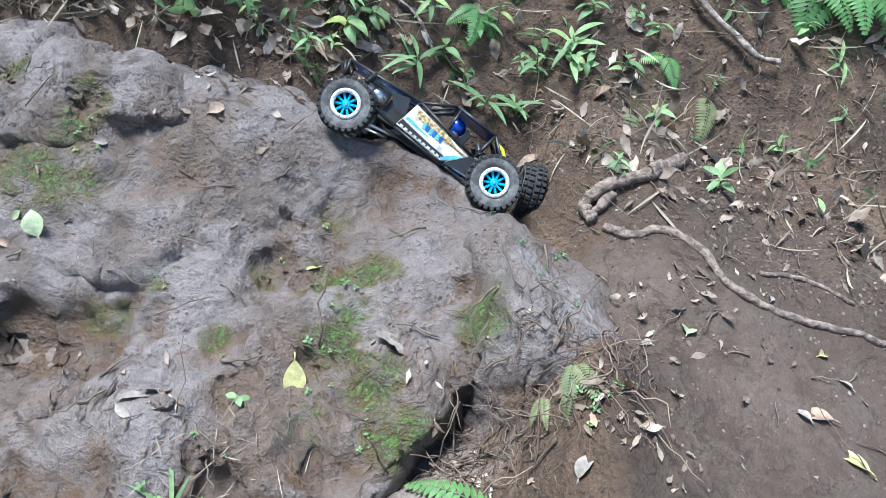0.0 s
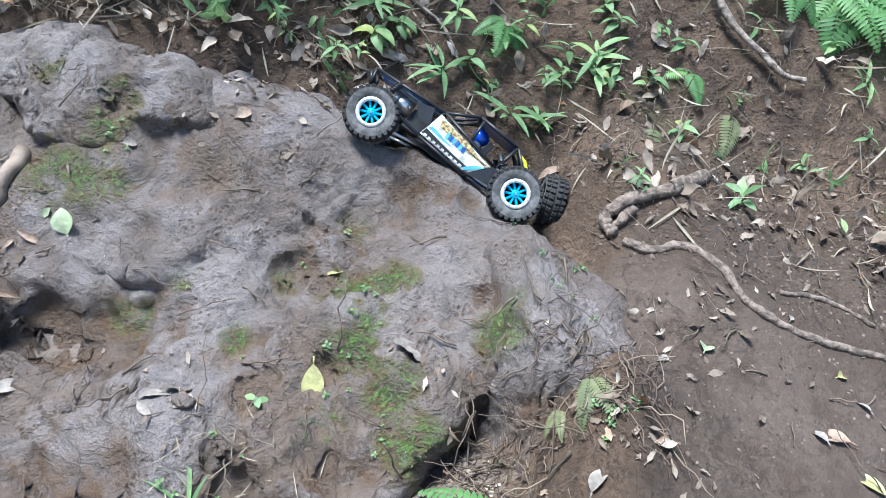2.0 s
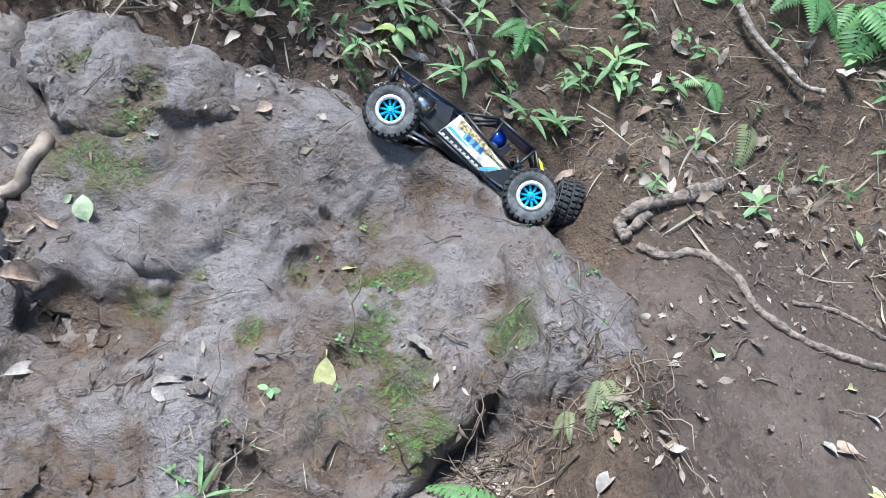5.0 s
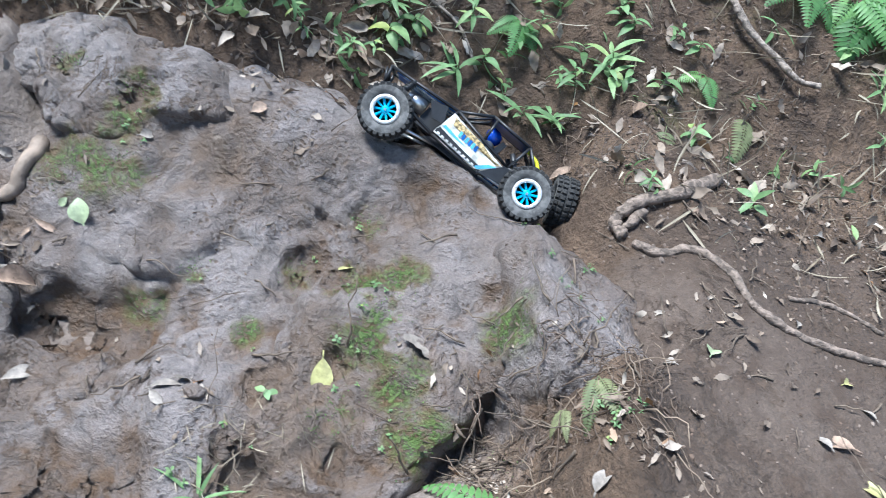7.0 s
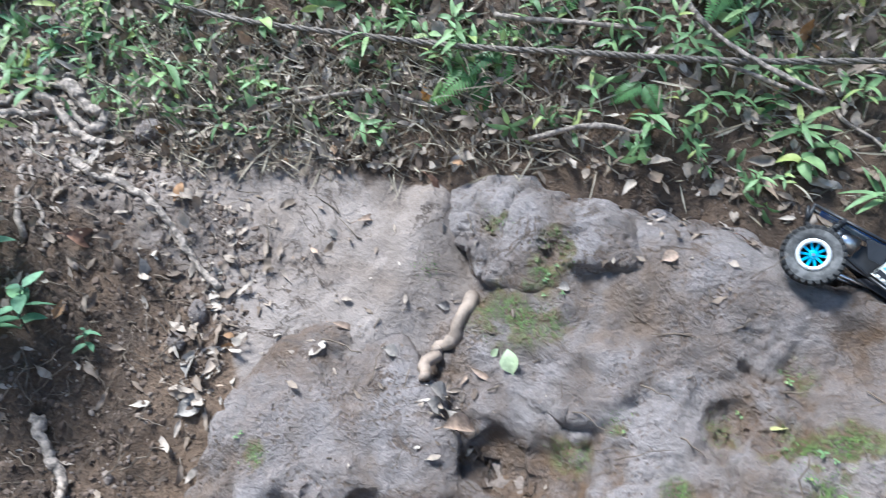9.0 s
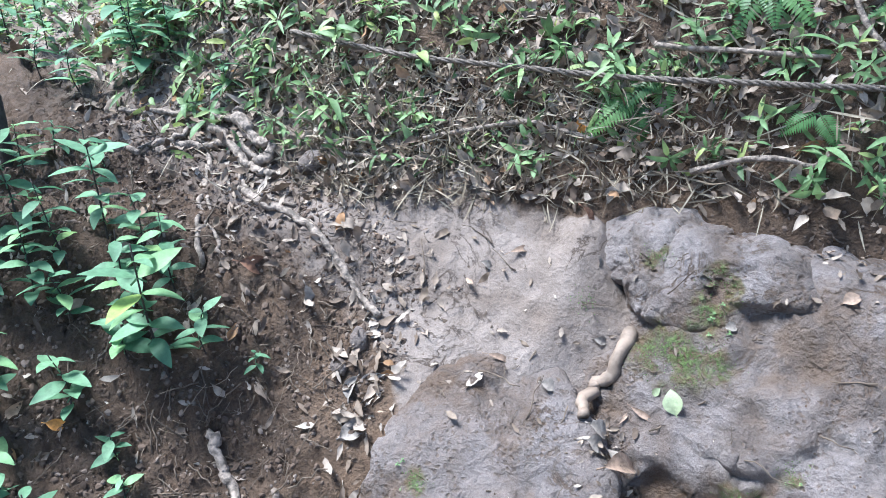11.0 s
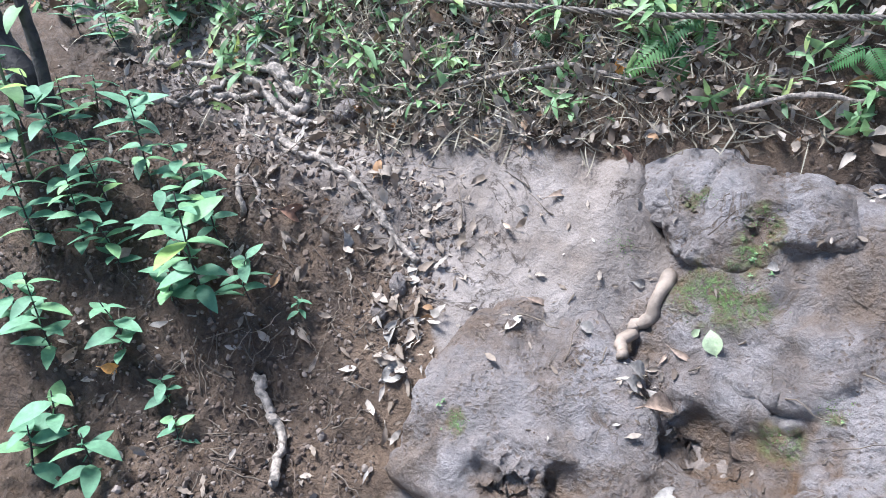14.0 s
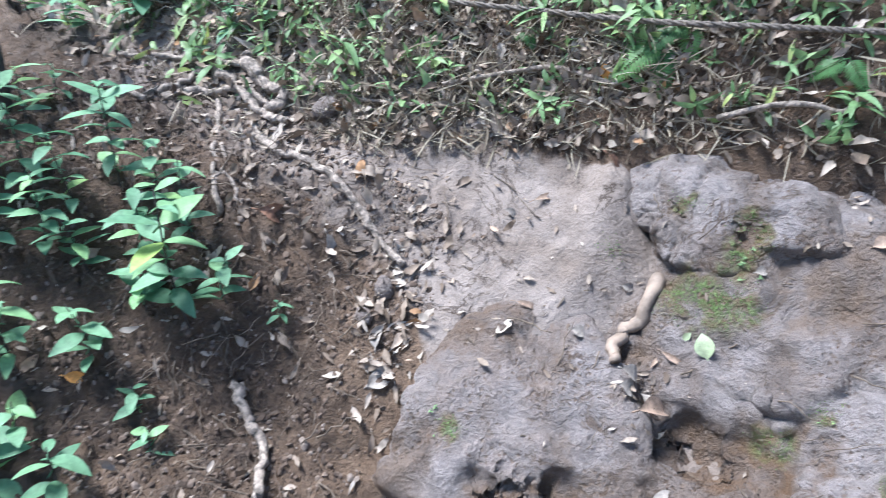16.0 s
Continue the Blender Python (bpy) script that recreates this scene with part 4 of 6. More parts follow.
OLD_FERN = leaf_material("fading_fern", [(0.0, (0.11, 0.14, 0.06)), (1.0, (0.20, 0.21, 0.10))], 0.6, 0.3)
LITTER = leaf_material("leaf_litter", DEAD, 0.75, 0.1, island=True, speck=0.5)
STRAW = leaf_material("dry_straw", [(0.0, (0.11, 0.082, 0.055)), (0.5, (0.23, 0.19, 0.135)), (1.0, (0.38, 0.33, 0.25))], 0.8, 0.1, island=True)
STEM = plain("green_stem", (0.07, 0.09, 0.035), 0.6, 0, 0.3)
BARK = plain("root_bark", (0.235, 0.19, 0.157), 0.8, 0, 0.5, 70.0, 0.006)
SMOOTH_BARK = plain("smooth_root_bark", (0.205, 0.155, 0.12), 0.75, 0, 0.25, 25.0, 0.003)
MUD_BARK = plain("muddy_root_bark", (0.165, 0.125, 0.10), 0.85, 0, 0.5, 70.0, 0.006)
TWIG = plain("twig_bark", (0.11, 0.082, 0.06), 0.85, 0, 0.4, 60.0)
DARK_BARK = plain("dark_bark", (0.042, 0.035, 0.032), 0.9, 0, 0.4, 30.0, 0.008)
CRUMB = leaf_material("soil_crumbs", [(0.0, (0.05, 0.032, 0.022)), (0.6, (0.11, 0.075, 0.055)), (1.0, (0.19, 0.15, 0.125))], 0.92, 0.0, island=True, speck=0.4)
ROPE = plain("grey_rope", (0.15, 0.125, 0.105), 0.85, 0, 0.4, 160.0, 0.002)
TAN_LEAF = plain("tan_leaf", (0.225, 0.155, 0.112), 0.7, 0, 0.35, 50.0, 0.003)
PALE_LEAF = plain("pale_leaf", (0.215, 0.185, 0.16), 0.7, 0, 0.3, 50.0, 0.003)
YELLOW_LEAF = plain("yellow_leaf", (0.31, 0.29, 0.12), 0.55, 0, 0.25, 40.0, 0.002)
LIME_LEAF = plain("fading_green_leaf", (0.25, 0.29, 0.17), 0.5, 0, 0.25, 40.0, 0.002)
BROWN_LEAF = plain("brown_leaf", (0.17, 0.085, 0.05), 0.65, 0, 0.4, 50.0, 0.003)
ORANGE_LEAF = plain("orange_leaf", (0.55, 0.24, 0.05), 0.6, 0, 0.3, 50.0, 0.003)


# ---- blades and leaves ----
def blade_vf(length, width, droop=0.5, fold=0.25, peak=0.4, segs=7, wave=0.0, stalk=0.0, seed=0, ragged=0.0):
    """A leaf along +x, upper side +z: bends down by droop radians, folded along its midrib, widest at peak."""
    rng = random.Random(seed)
    v, f = [], []
    x, z, a = 0.0, 0.0, 0.0
    if stalk:
        v, f = tube_vf([(-stalk, 0, -stalk * 0.2), (0, 0, 0)], width * 0.035 + 0.0005, 4)
    o = len(v)
    for i in range(segs + 1):
        t = i / segs
        w = width * 0.5 * (math.sin(math.pi * min(1, t / (2 * peak)) if t < peak else math.pi * (0.5 + 0.5 * (t - peak) / (1 - peak)))) ** 0.85 if 0 < t < 1 else width * 0.02
        k = wave * rng.uniform(-1, 1) * width
        wl, wr = w * (1 - ragged * rng.random()), w * (1 - ragged * rng.random())
        v += [(x, -wl, z + fold * wl + k), (x, 0, z), (x, wr, z + fold * wr - k)]
        a -= droop / segs
        x += length / segs * math.cos(a)
        z += length / segs * math.sin(a)
    for i in range(segs):
        j = o + 3 * i
        f += [(j, j + 1, j + 4, j + 3), (j + 1, j + 2, j + 5, j + 4)]
    return v, f


def placed(vf, m):
    return [tuple(m @ Vector(p)) for p in vf[0]], vf[1]


def dead_leaf_vf(rng, size):
    return blade_vf(size, size * rng.uniform(0.30, 0.60), rng.uniform(-1.4, 1.4), rng.uniform(-0.3, 0.9), rng.uniform(0.3, 0.6), 6, 0.16, size * rng.uniform(0, 0.25), rng.randrange(9999), 0.45)


class Heap:
    """Gathers many small pieces into one mesh."""

    def __init__(self):
        self.v, self.f = [], []

    def add(self, vf, m=None):
        o = len(self.v)
        self.v += [tuple(m @ Vector(p)) for p in vf[0]] if m is not None else list(vf[0])
        self.f += [tuple(i + o for i in q) for q in vf[1]]

    def done(self, name, mat, label, category, smooth_faces=True):
        return thing(name, mesh_of(name, self.v, self.f, mat, smooth_faces), label, category, kind="stuff")


def bank_height(x):
    """Height of the bank's foot at x."""
    return float(np.interp(x, (-1.6, -1.35, -1.2, -0.7, -0.5, -0.2, 0.05, 1.0), (0.265, 0.232, 0.24, 0.245, 0.205, 0.145, 0.13, 0.0)))


# ---- herbs with lance-shaped leaves ----
def make_herb(seed, leaves, length, width, height, spread=0.6):
    rng = random.Random(seed)
    ob = tagged(new("herb"), "low green herb with lance-shaped leaves on the earth bank", "plant", "herbs on the bank")
    lean = Vector((rng.uniform(-0.3, 0.3), rng.uniform(-0.3, 0.3), 1))
    tip = lean * height
    part("stem", mesh_of("stem", *tube_vf(catmull([(0, 0, -0.015), tip * 0.5 + Vector((0, 0, 0.004)), tip], 3), 0.0014, 5, 0.6), STEM), ob)
    shapes = [mesh_of("leaf", *blade_vf(length * s, width * s * rng.uniform(0.85, 1.15), rng.uniform(0.4, 1.2), 0.3, 0.38, 7, 0.02, 0.004, rng.randrange(999)), LEAF) for s in (0.7, 1.0, 1.15)]
    for i in range(leaves):
        t = 0.35 + 0.65 * (i + 0.5) / leaves
        a = i * 2.4 + rng.uniform(-0.5, 0.5)
        part("leaf", shapes[rng.randrange(3)], ob, "", Matrix.Translation(tip * t) @ Matrix.Rotation(a, 4, "Z") @ Matrix.Rotation(-rng.uniform(0.1, 0.9) * spread, 4, "Y") @ Matrix.Rotation(rng.uniform(-0.4, 0.4), 4, "X"))
    return ob


def make_shrub(seed, leaves, length, width, height):
    """An upright seedling shrub with broad pointed leaves."""
    rng = random.Random(seed)
    ob = tagged(new("shrub"), "leafy green seedling shrub with broad pointed leaves", "plant", "shrubs on the mound")
    pts = catmull([(0, 0, -0.03), (rng.uniform(-0.02, 0.02), 0.01, height * 0.4), (rng.uniform(-0.04, 0.04), rng.uniform(-0.04, 0.02), height)], 5)
    part("stem", mesh_of("stem", *tube_vf(pts, 0.0028, 6, 0.45), DARK_BARK), ob)
    shapes = [mesh_of("leaf", *blade_vf(length * s, width * s, rng.uniform(0.25, 0.8), 0.2, 0.40, 9, 0.02, 0.016, rng.randrange(999)), SHRUB_LEAF) for s in (0.6, 0.85, 1.05)]
    for i in range(leaves):
        t = 0.3 + 0.7 * (i + 0.6) / leaves
        p = pts[min(len(pts) - 1, int(t * (len(pts) - 1)))]
        a = i * 2.3 + rng.uniform(-0.4, 0.4)
        k = shapes[0] if t > 0.92 else shapes[1 + rng.randrange(2)]
        part("leaf", k, ob, "", Matrix.Translation(p) @ Matrix.Rotation(a, 4, "Z") @ Matrix.Rotation(-rng.uniform(0.0, 0.5), 4, "Y") @ Matrix.Rotation(rng.uniform(-0.35, 0.35), 4, "X"))
    return ob


def frond_vf(length, breadth, pairs, droop, seed=0, teeth=0.0):
    """A fern frond along +x: a midrib with pairs of narrow leaflets, shorter towards the tip."""
    rng = random.Random(seed)
    pts, x, z, a, n = [], 0.0, 0.0, 0.0, pairs + 3
    pieces = []
    for i in range(n + 1):
        pts.append(Vector((x, 0, z)))
        a -= droop / n
        x += length / n * math.cos(a)
        z += length / n * math.sin(a)
    pieces.append(tube_vf(pts, 0.0011, 5, 0.4))
    for i in range(2, n):
        t = i / n
        size = breadth * 0.5 * min(1, 0.55 + 1.6 * t) * (1 - t) ** 0.7 * 1.25
        d = (pts[min(n, i + 1)] - pts[i - 1]).normalized()
        pitch = math.atan2(-d.z, d.x)
        for s in (1, -1):
            w = length / n * 0.92
            vf = blade_vf(size, w, 0.35, 0.12, 0.3, 5, teeth, 0, rng.randrange(999))
            m = Matrix.Translation(pts[i]) @ Matrix.Rotation(pitch, 4, "Y") @ Matrix.Rotation(s * radians(68), 4, "Z") @ Matrix.Rotation(rng.uniform(-0.12, 0.12), 4, "X")
            pieces.append(placed(vf, m))
    return join(*pieces)


def make_fern(seed, fronds, length, breadth, mat=None, pairs=16, label="fresh green fern on the earth bank", fan=1.6):
    rng = random.Random(seed)
    ob = tagged(new("fern"), label, "fern", "ferns")
    for i in range(fronds):
        s = rng.uniform(0.8, 1.1)
        me = mesh_of("frond", *frond_vf(length * s, breadth * s, pairs, rng.uniform(0.9, 1.5), rng.randrange(999), 0.03), mat or FERN)
        a = (i - (fronds - 1) / 2) * fan / max(1, fronds - 1) if fronds > 1 else 0
        part("frond", me, ob, "", Matrix.Rotation(a + rng.uniform(-0.1, 0.1), 4, "Z") @ Matrix.Rotation(-rng.uniform(0.2, 0.6), 4, "Y"))
    return ob


def turned(x, y, yaw, tilt=0.0, scale=1.0, lift=0.0, upright=0.6):
    """A pose on the ground at x, y, its up between the slope's normal and the vertical."""
    p, n = rest(x, y)
    up = (n * (1 - upright) + Vector((0, 0, 1)) * upright).normalized()
    return lay(p + n * lift, up, yaw, tilt, 0, scale)


HERBS = [make_herb(11, 6, 0.075, 0.015, 0.06), make_herb(12, 8, 0.065, 0.012, 0.085), make_herb(13, 5, 0.058, 0.020, 0.05), make_herb(14, 7, 0.085, 0.012, 0.05, 1.1), make_herb(15, 6, 0.05, 0.026, 0.04), make_herb(16, 9, 0.06, 0.013, 0.11)]
# seen singly above the boulders
for i, (x, y, k, s) in enumerate([(-0.25, 1.535, 4, 1.2), (-0.092, 1.53, 3, 1.1), (0.056, 1.525, 3, 1.15), (0.163, 1.604, 0, 1.1), (0.226, 1.55, 0, 1.0), (0.318, 1.538, 2, 1.0), (0.135, 1.53, 3, 0.9), (0.388, 1.608, 2, 0.8), (-0.444, 1.499, 1, 1.0),
                                  (-0.207, 1.563, 4, 1.0), (0.252, 1.612, 2, 0.9), (-0.31, 1.49, 1, 0.8), (-0.15, 1.62, 5, 1.0), (-0.04, 1.66, 0, 1.1), (-0.30, 1.59, 4, 1.0), (-0.52, 1.46, 0, 1.0), (0.72, 1.70, 2, 0.8), (-0.05, 1.56, 2, 1.0), (0.02, 1.60, 0, 0.9)]):
    copy_thing(HERBS[k], turned(x, y, 2.1 * i, 0, 0.85 * s))
rng = random.Random(5)
count = 0
while count < 150:
    x, y = rng.uniform(-2.5, 1.0), rng.uniform(1.0, 1.85)
    p, n = rest(x, y)
    high = p.z - bank_height(x)
    if high < 0.05 or (n.z > 0.95 and x > -1.7):
        continue
    dense = 0.95 if x < -0.25 else 0.28
    if x > 0.45 and y < 1.62:
        dense = 0.05
    if rng.random() > dense:
        continue
    copy_thing(HERBS[rng.choice((0, 1, 1, 2, 3, 3, 5, 4))], turned(x, y, rng.uniform(0, 6.28), rng.uniform(-0.3, 0.3), rng.uniform(0.4, 0.85), 0, rng.uniform(0.3, 0.8)))
    count += 1
rng = random.Random(25)
for i in range(30):
    x, y = rng.uniform(-0.45, 0.25), rng.uniform(1.55, 1.9)
    copy_thing(HERBS[rng.choice((0, 1, 2, 3, 5, 4))], turned(x, y, rng.uniform(0, 6.28), rng.uniform(-0.3, 0.3), rng.uniform(0.5, 0.9), 0, rng.uniform(0.3, 0.7)))
# looser herbs beyond the trail
rng = random.Random(15)
for i in range(76):
    x, y = rng.uniform(-3.4, -1.5), rng.uniform(1.12, 2.3)
    copy_thing(HERBS[rng.choice((2, 4, 4, 5, 1, 0))], turned(x, y, rng.uniform(0, 6.28), rng.uniform(-0.3, 0.3), rng.uniform(0.9, 1.7), 0, rng.uniform(0.5, 0.9)))
# the first of each kind stands on the bank too
for h, (x, y) in zip(HERBS, ((-0.62, 1.52), (-0.95, 1.42), (-0.75, 1.5), (-1.15, 1.38), (-1.4, 1.3), (-1.6, 1.22))):
    h.matrix_basis = turned(x, y, x * 9, 0, 1.0)

SHRUBS = [make_shrub(31, 15, 0.088, 0.036, 0.29), make_shrub(32, 10, 0.086, 0.036, 0.17), make_shrub(33, 12, 0.086, 0.035, 0.24), make_shrub(34, 6, 0.082, 0.036, 0.11)]
spots = [(-1.521, 0.615, 0, 1.12), (-1.736, 0.36, 2, 0.9), (-1.636, 0.447, 1, 0.85), (-1.658, 0.309, 3, 1.1), (-1.564, 0.321, 3, 0.9), (-1.849, 0.411, 2, 1.05), (-1.483, 0.682, 1, 0.85), (-1.402, 0.741, 3, 0.35), (-1.676, 0.237, 3, 1.0), (-1.915, 0.746, 3, 0.6),
         (-2.049, 0.691, 3, 0.7), (-1.48, 0.458, 3, 0.55), (-1.537, 0.488, 3, 0.55), (-1.819, 0.326, 1, 1.0), (-1.70, 0.52, 1, 0.9), (-1.60, 0.57, 1, 0.9), (-1.95, 0.45, 2, 1.0), (-2.0, 0.60, 1, 0.9), (-2.08, 0.528, 2, 1.0), (-1.78, 0.48, 2, 0.9), (-1.62, 0.60, 2, 0.95), (-1.75, 0.55, 2, 0.9), (-1.86, 0.50, 0, 0.9),
         (-2.244, 0.874, 1, 0.9), (-2.137, 1.006, 3, 1.2), (-2.095, 1.055, 3, 1.2), (-2.40, 0.845, 1, 0.9), (-2.55, 0.94, 2, 0.8), (-2.44, 1.14, 1, 1.0), (-2.30, 1.08, 3, 1.2), (-1.87, 1.07, 3, 0.7), (-1.77, 1.10, 3, 0.6), (-1.57, 0.68, 2, 0.85), (-1.66, 0.66, 1, 0.9), (-1.72, 0.63, 0, 0.8)]
for i, (x, y, k, s) in enumerate(spots):
    m = turned(x, y, 1.3 + 2.2 * i, 0, s, 0, 0.85)
    if i < 4:
        SHRUBS[k].matrix_basis = m
    else:
        copy_thing(SHRUBS[k], m)
rng = random.Random(8)
for i in range(50):
    x, y = rng.uniform(-3.8, -2.0), rng.uniform(0.85, 2.2)
    copy_thing(SHRUBS[rng.randrange(4)], turned(x, y, rng.uniform(0, 6), 0, rng.uniform(0.6, 1.1), 0, 0.9))

# ferns
FERNS = [make_fern(41, 3, 0.16, 0.085), make_fern(42, 1, 0.13, 0.06, OLD_FERN, 15, "fading fern frond hanging from the bank"), make_fern(43, 4, 0.21, 0.11, None, 15), make_fern(44, 2, 0.10, 0.06)]
DOWN = -math.pi / 2
FERNS[0].matrix_basis = turned(0.60, 1.76, DOWN, 0.2, 0.95)
FERNS[1].matrix_basis = turned(0.345, 1.47, DOWN, 0.35, 1.05, 0.02, 0.2)
FERNS[2].matrix_basis = turned(0.80, 1.80, DOWN - 0.2, 0.2, 1.0)
FERNS[3].matrix_basis = turned(0.414, 1.59, DOWN - 0.4, 0.1, 1.0)
for x, y, k, yaw, s in ((0.51, 1.57, 1, DOWN, 1.0), (0.72, 1.78, 2, DOWN + 0.2, 0.9), (0.014, 1.63, 0, DOWN, 0.7), (-0.90, 1.43, 0, DOWN - 0.6, 0.9), (0.9, 1.83, 0, DOWN, 1.1), (-0.86, 1.46, 0, DOWN - 0.5, 0.8), (-0.55, 1.49, 3, DOWN, 1.0), (-0.45, 1.64, 0, DOWN, 0.8), (-1.2, 1.35, 3, 0.3, 0.8), (0.42, 1.7, 3, DOWN, 0.7), (-0.7, 1.6, 2, DOWN, 0.7), (-0.5, 1.72, 0, DOWN + 0.5, 0.9)):
    copy_thing(FERNS[k], turned(x, y, yaw, 0.15, s, 0.01, 0.35))
low = make_fern(45, 2, 0.13, 0.05, OLD_FERN, 18, "small fern hanging between the boulders", 0.7)
low.matrix_basis = turned(0.246, 0.875, DOWN + 0.1, 0.25, 0.8, 0.014, 0.6)
copy_thing(low, turned(0.215, 0.865, DOWN - 0.35, 0.25, 0.55, 0.012, 0.6))
foot = make_fern(46, 3, 0.16, 0.07, FERN, 12, "broad green fern at the foot of the boulder", 1.2)
foot.matrix_basis = turned(0.17, 0.775, -2.9, 0.0, 0.9, 0.0, 0.8)
copy_thing(foot, turned(0.21, 0.75, -0.6, 0.1, 0.8, 0.0, 0.8))

# ---- roots, vines and rope ----
def root(points, r, label, name="root", mat=None, sink=0.25, sides=10, wob=0.12, taper=0.75, lift=None):
    pts = catmull(points, 7)
    rr = []
    q = []
    g = random.Random(len(points) * 7 + int(points[0][0] * 1000))
    for i, p in enumerate(pts):
        if lift is None:
            hit, n = nearest(p)
            p = hit + n * r * (1 - 2 * sink)
        q.append(p + Vector((g.uniform(-1, 1), g.uniform(-1, 1), g.uniform(-1, 1))) * r * 0.09)
        rr.append(r * (1 + (taper - 1) * i / len(pts)) * (1 + 0.12 * math.sin(i * 0.55 + points[0][0] * 40) + g.uniform(-0.04, 0.04)))
    return thing(name, mesh_of(name, *tube_vf(q, rr, sides, 1, wob, 3), mat or BARK), label, name, "roots on the trail" if name == "root" else "")


TRAIL_ROOT = "bare brown tree root crossing the trail"
root([(-1.63, 0.90, 0.249), (-1.57, 0.90, 0.236), (-1.469, 0.928, 0.207), (-1.389, 0.936, 0.166), (-1.345, 0.941, 0.122), (-1.297, 0.942, 0.067), (-1.225, 0.939, 0.027)], 0.0095, TRAIL_ROOT, sink=0.0)
root([(-1.849, 1.007, 0.361), (-1.768, 0.996, 0.333), (-1.719, 0.989, 0.297), (-1.648, 0.974, 0.273), (-1.602, 0.996, 0.265)], 0.012, TRAIL_ROOT, sink=-0.1)
root([(-1.80, 1.06, 0.395), (-1.762, 1.04, 0.373), (-1.705, 1.035, 0.334), (-1.674, 1.045, 0.325), (-1.655, 1.02, 0.305), (-1.672, 0.99, 0.29)], 0.017, TRAIL_ROOT, sink=-0.05)
root([(-1.79, 0.946, 0.309), (-1.718, 0.891, 0.262), (-1.615, 0.789, 0.211), (-1.56, 0.75, 0.12)], 0.0075, TRAIL_ROOT, sink=-0.1)
root([(-1.77, 0.93, 0.3), (-1.69, 0.87, 0.25), (-1.60, 0.80, 0.2), (-1.54, 0.77, 0.12)], 0.006, TRAIL_ROOT)
root([(-1.95, 0.80, 0.31), (-1.909, 0.854, 0.321), (-1.896, 0.966, 0.351), (-1.868, 1.005, 0.375)], 0.009, TRAIL_ROOT, sink=-0.2)
root([(-1.88, 0.863, 0.31), (-1.831, 0.945, 0.316), (-1.762, 0.996, 0.329), (-1.68, 1.0, 0.3)], 0.011, TRAIL_ROOT, sink=-0.1)
root([(-2.1, 0.9, 0.4), (-2.0, 0.96, 0.38), (-1.9, 1.03, 0.38), (-1.75, 1.05, 0.37)], 0.008, TRAIL_ROOT, sink=-0.2)
root([(-1.70, 0.96, 0.29), (-1.64, 0.93, 0.25), (-1.59, 0.93, 0.24), (-1.5, 0.96, 0.22)], 0.006, TRAIL_ROOT)
root([(-0.771, 1.175, 0.03), (-0.765, 1.13, 0.0), (-0.775, 1.10, -0.04), (-0.80, 1.085, -0.056), (-0.785, 1.03, -0.07), (-0.78, 1.0, -0.09)], 0.0145, "knobbly pale root end lying on the boulder", mat=SMOOTH_BARK, sink=0.2, wob=0.04)
root([(-1.42, 0.63, -0.17), (-1.40, 0.622, -0.199), (-1.354, 0.611, -0.242), (-1.293, 0.579, -0.264), (-1.217, 0.502, -0.247)], 0.0115, "thick bare root on the muddy slope", sink=0.1)
root([(0.299, 1.207, 0.081), (0.346, 1.192, 0.081), (0.393, 1.205, 0.095), (0.435, 1.175, 0.094), (0.467, 1.146, 0.076), (0.50, 1.117, 0.05), (0.56, 1.108, 0.027), (0.632, 1.113, 0.012), (0.75, 1.123, -0.001), (0.9, 1.13, -0.03)], 0.0085, "long thin root winding across the trodden trail", mat=MUD_BARK, sink=0.36)
root([(0.449, 1.391, 0.179), (0.369, 1.294, 0.165), (0.30, 1.264, 0.142), (0.27, 1.253, 0.114), (0.267, 1.242, 0.096), (0.28, 1.22, 0.085)], 0.0135, "thick bent root at the foot of the bank", mat=MUD_BARK, sink=0.25)
root([(0.305, 1.258, 0.13), (0.287, 1.237, 0.102), (0.278, 1.222, 0.084)], 0.009, "short root beside the thick bent one", mat=MUD_BARK, sink=0.1)
root([(0.568, 1.178, 0.058), (0.643, 1.205, 0.051), (0.703, 1.199, 0.04), (0.745, 1.186, 0.029)], 0.005, TRAIL_ROOT, mat=MUD_BARK, sink=0.3)
VINE = "grey-brown woody vine hanging on the bank"
root([(0.439, 1.668, 0.504), (0.483, 1.647, 0.455), (0.554, 1.636, 0.410), (0.609, 1.621, 0.376), (0.659, 1.627, 0.372)], 0.008, VINE, "vine", lift=1)
root([(-0.21, 1.64, 0.42), (-0.184, 1.60, 0.385), (-0.109, 1.58, 0.344), (-0.05, 1.55, 0.263)], 0.004, VINE, "vine", lift=1)
root([(-1.319, 1.203, 0.360), (-1.264, 1.242, 0.372), (-1.169, 1.289, 0.393), (-1.098, 1.319, 0.401), (-1.014, 1.337, 0.384), (-0.968, 1.352, 0.371)], 0.0062, "long dry branch lying along the bank", "branch", lift=1)
root([(-0.754, 1.384, 0.318), (-0.668, 1.409, 0.348), (-0.594, 1.426, 0.357), (-0.536, 1.449, 0.345), (-0.513, 1.471, 0.377)], 0.0065, "long dry branch lying along the bank", "branch", lift=1)
root([(-1.481, 1.101, 0.325), (-1.412, 1.132, 0.319), (-1.343, 1.165, 0.316), (-1.293, 1.194, 0.315)], 0.0055, "dead branch caught at the foot of the bank", "branch", lift=1)
root([(-0.883, 1.459, 0.566), (-0.815, 1.467, 0.559), (-0.710, 1.484, 0.556), (-0.630, 1.492, 0.550), (-0.551, 1.520, 0.545)], 0.0065, VINE, "vine", lift=1)
